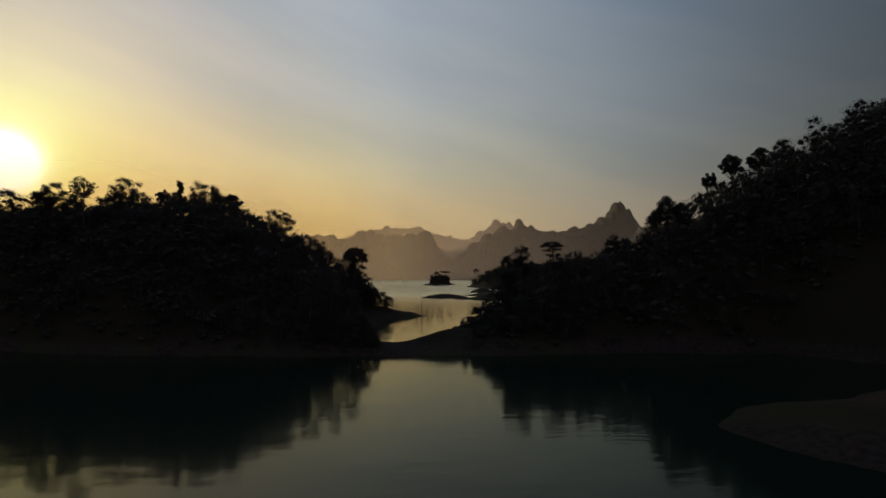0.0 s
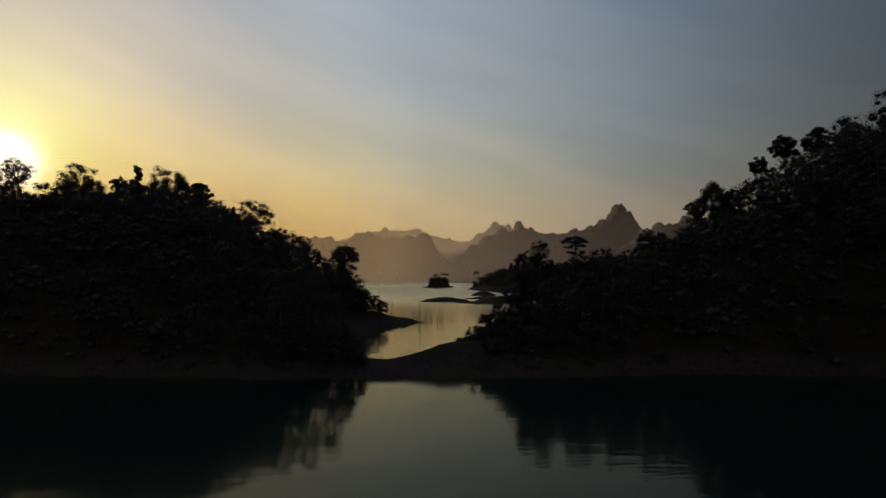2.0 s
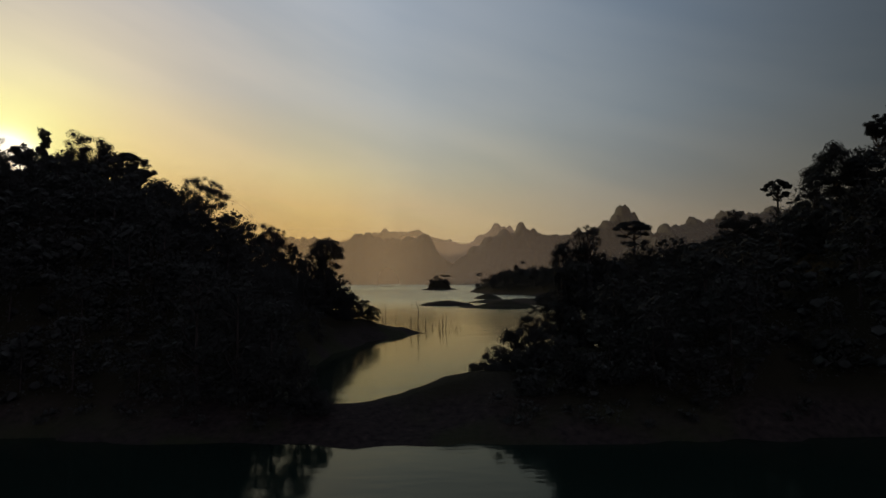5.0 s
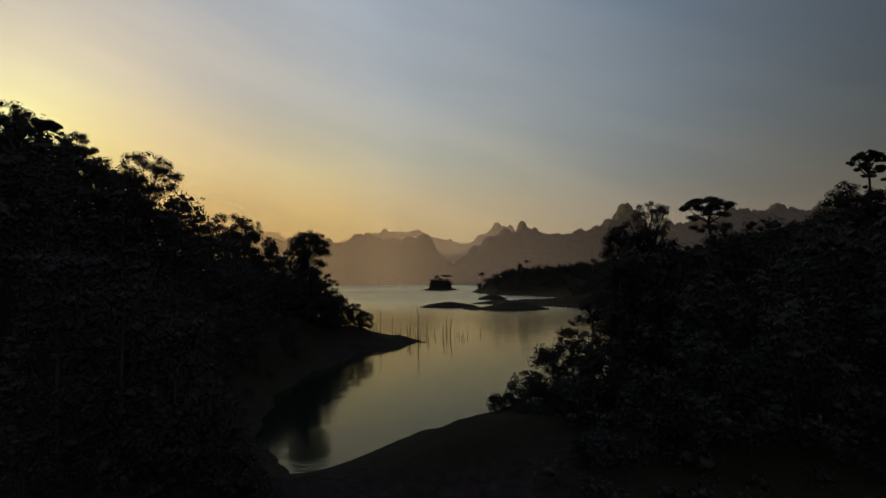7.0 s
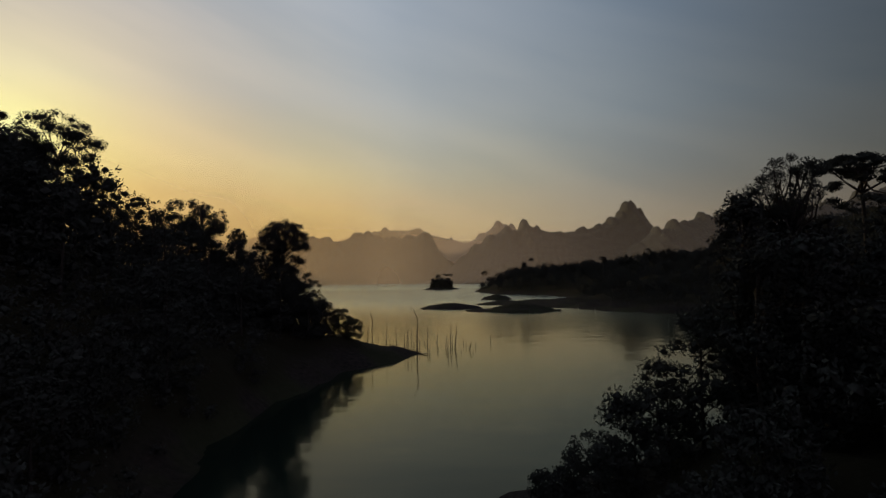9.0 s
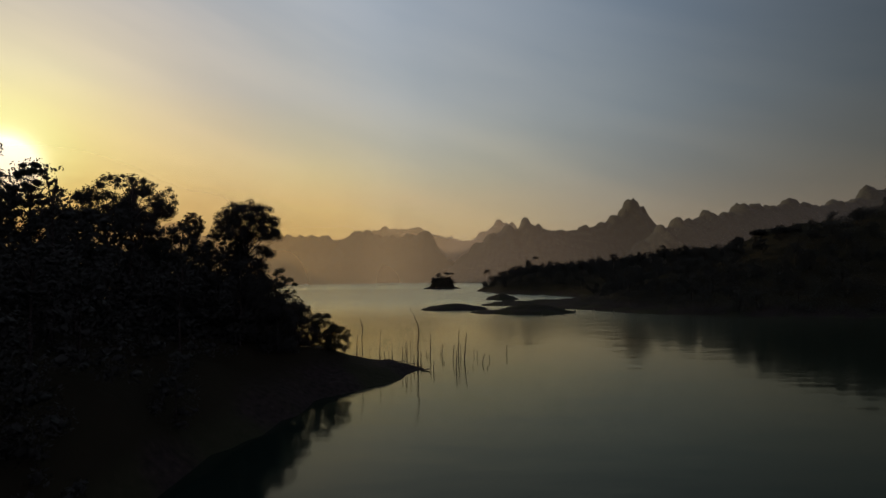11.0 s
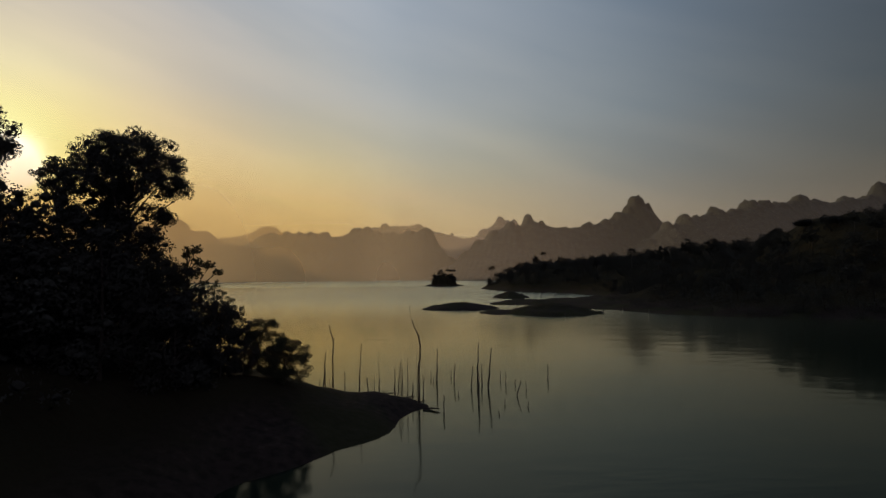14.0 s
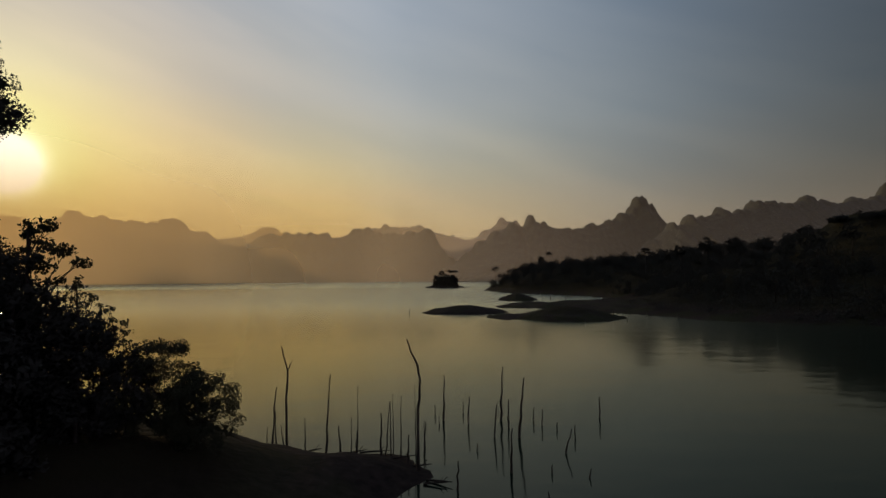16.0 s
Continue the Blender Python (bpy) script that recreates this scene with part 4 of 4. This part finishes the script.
        ("emergent_tree", "thin forked tree rising above the canopy", "sparse", -29, 165.5, 25.0, 3.4, 2600, 0.1, 391, None, LEFT),
        ("forest_tree", "broad dark tree on the slope", "broad", -51.4, 154.6, 36.1, 5.6, 9000, 0.11, 392, None, LEFT),
        ("overgrown_tree", "bushy tree hung with creepers on the slope", "dense", -54.5, 155, 35, 6, 4600, 0.12, 393, None, LEFT),
        ("overgrown_tree", "bushy tree hung with creepers on the slope", "dense", -48, 154, 33, 5.5, 4600, 0.12, 394, None, LEFT),
        ("overgrown_tree", "bushy tree hung with creepers behind the ridge", "dense", -44, 190, 15, 8, 4600, 0.12, 395, None, LEFT),
        ("overgrown_tree", "bushy tree hung with creepers behind the ridge", "dense", -37, 191, 14.5, 8, 4600, 0.12, 396, None, LEFT),
        ("overgrown_tree", "bushy tree hung with creepers behind the ridge", "dense", -51, 188, 16, 8, 4600, 0.12, 397, None, LEFT),
        ("overgrown_tree", "bushy tree hung with creepers behind the ridge", "dense", -31, 190, 13, 7, 4600, 0.12, 398, None, LEFT),
        ("sapling", "thin sapling with drooping sprays of large leaves", "layered", -17.7, 179, 14.2, 3.2, 1100, 0.115, 231, LEAF_PALE, LEFT),
        ("sapling", "thin drooping sapling at the edge of the thicket", "layered", -14.9, 180, 10.1, 1.9, 260, 0.1, 234, LEAF_PALE, LEFT),
        ("sapling", "thin drooping sapling at the edge of the thicket", "layered", -15.9, 179.6, 11.2, 1.6, 220, 0.1, 235, LEAF_PALE, LEFT),
        ("shrub", "leafy shrub on the bank of the spit", "bush", -12.2, 181, 8.6, 4.2, 14000, 0.06, 232, LEAF_PALE, "shrubs on the spit"),
        ("shrub", "round leafy shrub on the bank of the spit", "bush", -10.3, 180.6, 6.9, 4.3, 15000, 0.06, 233, LEAF_PALE, "shrubs on the spit")):
    lone_tree(*row)

# the forest: a few grown trees, copied over the hills
rng = np.random.RandomState(11)
protos = []
for i, (kind, h, w) in enumerate((("dense", 11, 7.0), ("broad", 12, 8.0), ("dense", 10, 6.5), ("broad", 11, 7.5), ("dense", 12, 6.0), ("broad", 13, 7.0), ("open", 11, 6.0), ("narrow", 12, 4.5))):
    label = {"dense": "dark bushy forest tree hung with creepers", "broad": "dark rounded forest tree on the hillside", "open": "forest tree with an open twiggy crown",
             "narrow": "slender pointed forest tree"}[kind]
    protos.append((make_tree("forest_tree", label, kind, h, w, 900, 0.18, 100 + i, None, "forest trees on the hills"), h))
used = [False] * len(protos)
for x0, x1, y0, y1, gap in ((-112, -11, 95, 192, 6.0), (9, 112, 93, 142, 6.0)):
    for gy in np.arange(y0, y1, gap):
        for gx in np.arange(x0, x1, gap):
            x, y = gx + rng.uniform(-2.2, 2.2), gy + rng.uniform(-2.2, 2.2)
            pick, spin, k = rng.choice([0, 0, 1, 1, 2, 2, 3, 3, 4, 4, 5, 6, 7]), rng.uniform(0, 6.28), rng.uniform(0.75, 1.15)
            d = float(inside_distance(np.array([x]), np.array([y]), SOUTH_LAND)[0])
            if d < 2.6 or (x < -48 and y > 168) or (x > 42 and y > 134) or (y > 150 and x > -21.5) or (0 < x < 18.5 + (y - 100) * 0.18) or any(math.hypot(x - a, y - b) < c for a, b, c in KEEP_CLEAR):
                continue
            k *= min(0.32 + d / 20, 1.0)
            base, h = protos[pick]
            roof = canopy_sight_cap(x, y) + rng.uniform(-0.6, 2.2)
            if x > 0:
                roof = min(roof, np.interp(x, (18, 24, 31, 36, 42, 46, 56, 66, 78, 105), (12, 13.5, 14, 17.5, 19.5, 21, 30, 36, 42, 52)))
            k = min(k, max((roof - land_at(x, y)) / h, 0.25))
            m = Matrix.Translation((x, y, land_at(x, y) - 0.2)) @ Matrix.Rotation(spin, 4, "Z") @ Matrix.Scale(k, 4)
            if used[pick]:
                copy_thing(base, m).scale = (k, k, k)
            else:
                base.matrix_world, used[pick] = m, True


# undergrowth on the hills and along the banks
def undergrowth(name, label, spots, size, per, seed, mat, core=0.34):
    r = np.random.RandomState(seed)
    v, q = leaves(r, [s[:3] for s in spots], [s[3] for s in spots], [per] * len(spots), size, core=core)
    ob = new(name, quads_mesh(name, v, q, mat, True))
    return tagged(ob, label, "undergrowth", kind="stuff")


def spots_in(x0, x1, y0, y1, ring, count, least, low, high, seed):
    r = np.random.RandomState(seed)
    x, y = r.uniform(x0, x1, count * 3), r.uniform(y0, y1, count * 3)
    d = inside_distance(x, y, ring)
    keep = (d > least)
    x, y = x[keep][:count], y[keep][:count]
    s = r.uniform(low, high, len(x))
    return list(zip(x, y, land(x, y) + s * 0.35, s))


def near_size(x, y):
    """Finer clumps where the camera passes close."""
    return 0.55 if (x > -36 and y > 148) or 0 < x < 38 or -30 < x < 0 else 1.0


south = [(x, y, z, s * near_size(x, y)) for x, y, z, s in spots_in(-120, 120, 92, 192, SOUTH_LAND, 2700, 1.5, 0.8, 2.2, 21) if not (-8 < x < 9 + (y - 90) * 0.05) and not (x > -22 and 138 < y < 172) and not (x > -13.5 and y > 150)]
# the closed canopy between the single trees
lower = []
for k, (x, y, z, s) in enumerate(spots_in(-120, 120, 94, 192, SOUTH_LAND, 5200, 3.0, 1.3, 2.3, 23)):
    if (-9 < x < 17 + (y - 100) * 0.15) or (x > -18 and y > 150) or (y > 176 and x > -24):
        continue
    d = float(inside_distance(np.array([x]), np.array([y]), SOUTH_LAND)[0])
    tall = (9.0 if x < -40 or x > 44 else 7.6) * min(0.3 + d / 20, 1.0)
    roof = canopy_sight_cap(x, y) + 0.5
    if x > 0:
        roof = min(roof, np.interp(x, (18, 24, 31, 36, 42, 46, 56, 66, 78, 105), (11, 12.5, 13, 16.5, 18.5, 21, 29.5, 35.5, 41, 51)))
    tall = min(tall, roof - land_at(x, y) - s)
    if x < -15:
        tall = min(tall, np.interp(y, (94, 150, 166, 176, 192), (9, 9, 8, 7, 5)))
    s *= near_size(x, y)
    lower.append((x, y, z + max(tall, 0.5) * ((k * 7919) % 101) / 101, s))
undergrowth("canopy", "closed dark forest canopy hung with creepers", lower, 0.16, 44, 33, LEAF)
undergrowth("undergrowth", "dark tangled shrubs and creepers under the trees", south, 0.15, 46, 31, LEAF)
far_spots = [s for s in spots_in(44, 235, 262, 690, EAST_LAND, 5000, 3, 1.9, 3.6, 22) if land_at(s[0], s[1]) > (0.7 if s[1] < 335 and s[0] > 58 else 4.0 if s[0] < 88 and s[1] < 425 else 0.8)]
far_spots = [(x, y, min(z + 4.0 * (((i * 7919) % 100) / 100) ** 1.6, canopy_sight_cap(x, y) - s), s) for i, (x, y, z, s) in enumerate(far_spots)]
# branches that hang over the water along the near shore of the promontory
far_spots += [s for s in spots_in(70, 235, 225, 300, EAST_LAND, 700, 0.3, 1.4, 2.6, 26) if inside_distance(np.array([s[0]]), np.array([s[1]]), EAST_LAND)[0] < 9]
undergrowth("far_woods", "dark forest canopy on the far promontory", far_spots, 0.23, 60, 32, LEAF, 0.0)

# the far forest: rounded crowns over the canopy of the promontory
r = np.random.RandomState(12)
crowns = [make_tree("far_tree", "small dark rounded tree in the far forest", kind, h, w, 900, 0.3, 130 + i, None, "forest trees on the far promontory", few=4)
          for i, (kind, h, w) in enumerate((("broad", 9, 7.5), ("dense", 8, 7), ("broad", 10.5, 6.5), ("dense", 9, 8)))]
fresh = [True] * len(crowns)
for gy in np.arange(268, 690, 12):
    for gx in np.arange(44, 215, 10):
        x, y = gx + r.uniform(-4, 4), gy + r.uniform(-4, 4)
        pick, spin, k = r.randint(len(crowns)), r.uniform(0, 6.28), r.uniform(0.7, 1.1)
        d = float(inside_distance(np.array([x]), np.array([y]), EAST_LAND)[0])
        if d < 4 or (land_at(x, y) < 3.0 and y < 425 and x < 90) or d > 95:
            continue
        k *= min(0.5 + d / 30, 1.0)
        k = min(k, max((canopy_sight_cap(x, y) + r.uniform(-0.5, 3.6) - land_at(x, y)) / 9.5, 0.2))
        m = Matrix.Translation((x, y, land_at(x, y) - 0.2)) @ Matrix.Rotation(spin, 4, "Z") @ Matrix.Scale(k, 4)
        if fresh[pick]:
            crowns[pick].matrix_world, fresh[pick] = m, False
        else:
            copy_thing(crowns[pick], m).scale = (k, k, k)

# ---- islands ----
def mound(name, label, x0, x1, y0, y1, height, seed, mat, power=1.6):
    def h(gx, gy):
        r = np.hypot((gx - (x0 + x1) / 2) / ((x1 - x0) / 2), (gy - (y0 + y1) / 2) / ((y1 - y0) / 2)) * (1 + 0.06 * waves(gx, gy, 8, seed))
        return height * (1 - r ** power) + 0.08 * waves(gx, gy, 3, seed + 1)
    px, py = (x1 - x0) * 0.1, (y1 - y0) * 0.1
    ob = new(name, sheet(name, np.linspace(x0 - px, x1 + px, 60), np.linspace(y0 - py, y1 + py, 50), h, mat))
    return tagged(ob, label, "island", "low islands in the lake")


mound("mud_island", "low dark bare mud island in the lake", -2.5, 24, 318, 340, 2.3, 41, SOIL)
mound("mud_island", "low dark bare mud island with a hump", 22, 51, 289, 318, 3.0, 43, SOIL)
mound("mud_bank", "low neck of dark mud joining two islands", 15, 31, 297, 321, 0.6, 44, SOIL)
mound("mud_island", "small dark humped mud island", 31.5, 49, 404, 436, 3.1, 45, SOIL)

# rocky islet with trees
def islet():
    def h(gx, gy):
        r = np.hypot((gx - 12.5) / 20, (gy - 742) / 26) * (1 + 0.04 * waves(gx, gy, 9, 47))
        skirt = 5 * np.clip(1 - r, -0.3, 1)
        b = np.hypot((gx - 12.8) / 14, (gy - 744) / 17) * (1 + 0.05 * waves(gx, gy, 7, 49))
        body = 11.0 * (1 - np.clip(b, 0, 1.2) ** 4) * (1 - 0.12 * (gx - 12.8) / 14)
        return np.maximum(skirt, body) + 0.5 * waves(gx, gy, 5, 48)
    ob = new("rock_islet", sheet("rock_islet", np.linspace(-12, 38, 90), np.linspace(714, 772, 70), h, SOIL))
    tagged(ob, "steep rocky islet topped with trees", "island")


islet()
for x, y, z, tall, wide, kind, seed in ((2.5, 742, 6.5, 6.5, 6, "dense", 61), (8.5, 743, 9, 8.6, 8, "dense", 62), (13, 741, 9, 5, 8, "bush", 63), (17, 743, 8.5, 9.5, 7, "umbrella", 64),
                                        (22.5, 742, 7.5, 10.2, 7.5, "umbrella", 65), (20, 740, 8, 5.5, 8, "bush", 66), (6, 738, 6, 5, 7, "bush", 67), (24, 739, 5, 5, 5, "bush", 68)):
    t = make_tree("islet_tree", "small dark tree on the rocky islet", kind, tall, wide, 700, 0.45, seed, None, "trees on the islet")
    t.matrix_world = Matrix.Translation((x, y, z))
for x, y, top, wide, kind, seed in ((49.9, 604, 19.1, 6.5, "umbrella", 71), (92.1, 600, 30.1, 5.0, "umbrella", 72), (85.6, 600, 26.9, 6.0, "broad", 73), (112.7, 450, 25.7, 5.5, "umbrella", 74), (131.1, 420, 28.8, 8.0, "broad", 75), (133.0, 400, 28.2, 8.0, "broad", 76),
                                    (151.8, 380, 30.3, 7.0, "broad", 77), (144.6, 350, 31.5, 8.0, "broad", 78), (122.1, 430, 25.7, 6.0, "broad", 79), (90.0, 520, 21.0, 6.0, "broad", 80), (101.3, 480, 21.8, 6.0, "broad", 81), (148.6, 340, 31.7, 9.0, "broad", 82)):
    lone_tree("promontory_tree", "tree standing above the far forest", kind, x, y, top, wide, 1600, 0.32, seed, None, "trees on the far promontory")


# ---- drowned trunks ----
def snag(x, y, base, points, radius, label, seed, group="drowned tree trunks"):
    """A dead trunk, bleached and broken: points are offsets from its foot."""
    r = np.random.RandomState(seed)
    pts = [(0, 0, -1.2)]
    for (ax, az), (bx, bz) in zip(points, points[1:]):
        for s in (0.0, 0.34, 0.67):
            pts.append((ax + (bx - ax) * s + r.normal() * radius * 0.35, r.normal() * radius * 0.5, az + (bz - az) * s))
    pts.append((points[-1][0], 0, points[-1][1]))
    n = len(pts)
    rad = [radius * (1.15 - 0.75 * i / (n - 1)) * r.uniform(0.85, 1.12) for i in range(n)]
    ob = new("dead_trunk", tubes_mesh("dead_trunk", [tube(pts, rad, 7)], DEADWOOD))
    ob.location = (x, y, base)
    return tagged(ob, label, "dead tree", group)


# in the water: x, y, height, lean
WATER_SNAGS = [(1.9, 196.8, 3.5, 0.0), (1.2, 198.8, 0.8, 0.0), (1.5, 195.8, 0.6, 0.0), (3.5, 199.2, 0.9, 0.0), (3.7, 195.8, 2.0, 0.1), (3.9, 189.0, 0.5, 0.0), 
               (5.3, 192.1, 2.3, 0.2), (6.3, 196.6, 4.1, 0.2), (6.6, 194.4, 2.1, 0.0), (7.0, 192.0, 4.1, 0.4), (5.5, 184.9, 2.5, 0.1), (8.8, 196.5, 1.0, 0.0), 
               (9.2, 195.1, 1.2, 0.0), (9.4, 188.4, 1.5, 0.4), (10.8, 191.6, 0.9, 0.0), (14.1, 197.1, 1.6, 0.0), (7.8, 184.8, 0.5, 0.0), (9.7, 184.0, 0.5, 0.1), 
               (2.4, 182.5, 1.5, 0.0), (6.9, 181.3, 0.3, 0.0), (10.0, 193.6, 0.6, 0.0), (0.5, 190.2, 1.6, 0.1), (58.5, 459.7, 3.2, 0.2), (56.7, 424.2, 2.2, 0.2), 
               (-6.5, 325.1, 1.6, 0.2), (49.8, 404.5, 2.6, 0.2), (49.2, 386.9, 4.2, 0.2), (52.7, 386.2, 2.6, 0.2), (60.4, 408.6, 3.4, 0.2), (47.4, 299.1, 2.4, 0.2), (49.5, 294.5, 1.6, 0.2),
               (60.0, 309.4, 1.5, 0.2), (62.4, 294.8, 1.3, 0.2), (31.9, 345.0, 1.6, 0.2), (37.2, 288.1, 1.2, 0.2), (28.9, 660.5, 2.4, 0.2), (32.4, 684.6, 1.8, 0.2)]
for i, (x, y, h, lean) in enumerate(WATER_SNAGS):
    snag(x, y, 0, [(0, 0), (lean * 0.45, h * 0.5), (lean, h)], 0.045 + 0.013 * min(h, 4) if y < 240 else 0.13, "thin dead trunk standing in the lake", 300 + i)
# on the spit: x, y, height of the top, lean
SPIT_SNAGS = [(-9.1, 187.8, 2.0, 0.0), (-8.7, 187.4, 4.5, 0.25), (-8.5, 187.6, 3.0, -0.05), (-8.0, 187.5, 2.2, -0.22), (-6.7, 187.5, 2.6, -0.04), (-5.4, 187.0, 5.3, 0.3),
              (-4.5, 187.2, 2.2, -0.13), (-4.2, 189.5, 2.1, 0.0), (-3.7, 188.6, 4.3, 0.05), (-3.4, 186.2, 2.1, 0.0), (-2.1, 187.2, 2.9, 0.01), (-1.8, 187.3, 3.6, 0.27),
              (-1.5, 187.5, 3.4, -0.03), (-1.4, 188.4, 3.8, -0.03), (-0.9, 187.3, 3.9, 0.06), (-0.4, 186.4, 1.8, 0.05), (0.0, 188.8, 4.4, -0.06), (0.5, 188.5, 2.1, 0.02)]
for i, (x, y, top, lean) in enumerate(SPIT_SNAGS):
    z = max(land_at(x, y), 0.0)
    snag(x, y, z, [(0, 0), (lean * 0.5, (top - z) * 0.5), (lean, top - z)], 0.075 if i in (1, 5, 6, 9, 10, 15) else 0.052 if i in (2, 4, 11, 12, 14) else 0.04, "dead trunk standing on the bank of the spit", 340 + i)
tall = snag(0.2, 185.1, 0.4, [(0, 0), (0.04, 3.2), (0.16, 4.9), (-0.08, 6.0), (-0.38, 6.5), (-0.57, 7.2)], 0.085, "tall crooked dead trunk at the end of the spit", 371)
fork = snag(-7.72, 187.2, 0.6, [(0, 0), (-0.09, 3.3), (0.0, 4.9), (-0.25, 5.8), (-0.38, 6.4)], 0.072, "tall crooked dead trunk with one bare branch", 372)
part("branch", tubes_mesh("branch", [tube([(0.03, 0, 5.0), (0.16, 0.02, 5.3), (0.24, 0.03, 5.6)], [0.04, 0.025, 0.012], 5)], DEADWOOD), fork)

# driftwood at the end of the spit
r = np.random.RandomState(90)
for x, y, length, turn in ((1.4, 183.5, 1.6, -0.5), (1.2, 183.2, 1.3, -0.2), (-1.0, 186.6, 2.2, 0.2), (-2.4, 186.6, 1.8, -0.1), (-3.6, 186.7, 1.5, 0.4), (0.2, 186.0, 1.6, 0.1), (-6.2, 186.9, 1.2, 0.3)):
    z = max(land_at(x, y), 0.0) + 0.08
    c, s = math.cos(turn) * length / 2, math.sin(turn) * length / 2
    log = new("driftwood", tubes_mesh("driftwood", [tube([(-c, -s, -0.03), (0, 0.03, 0.05), (c, s, 0.12)], [0.07, 0.06, 0.025], 6),
                                                    tube([(c * 0.3, s * 0.3, 0.06), (c * 0.7, s * 0.7 + 0.2, 0.35)], [0.03, 0.012], 5)], DEADWOOD))
    log.location = (x, y, z)
    tagged(log, "bleached driftwood branch on the muddy bank", "driftwood", "driftwood on the spit")
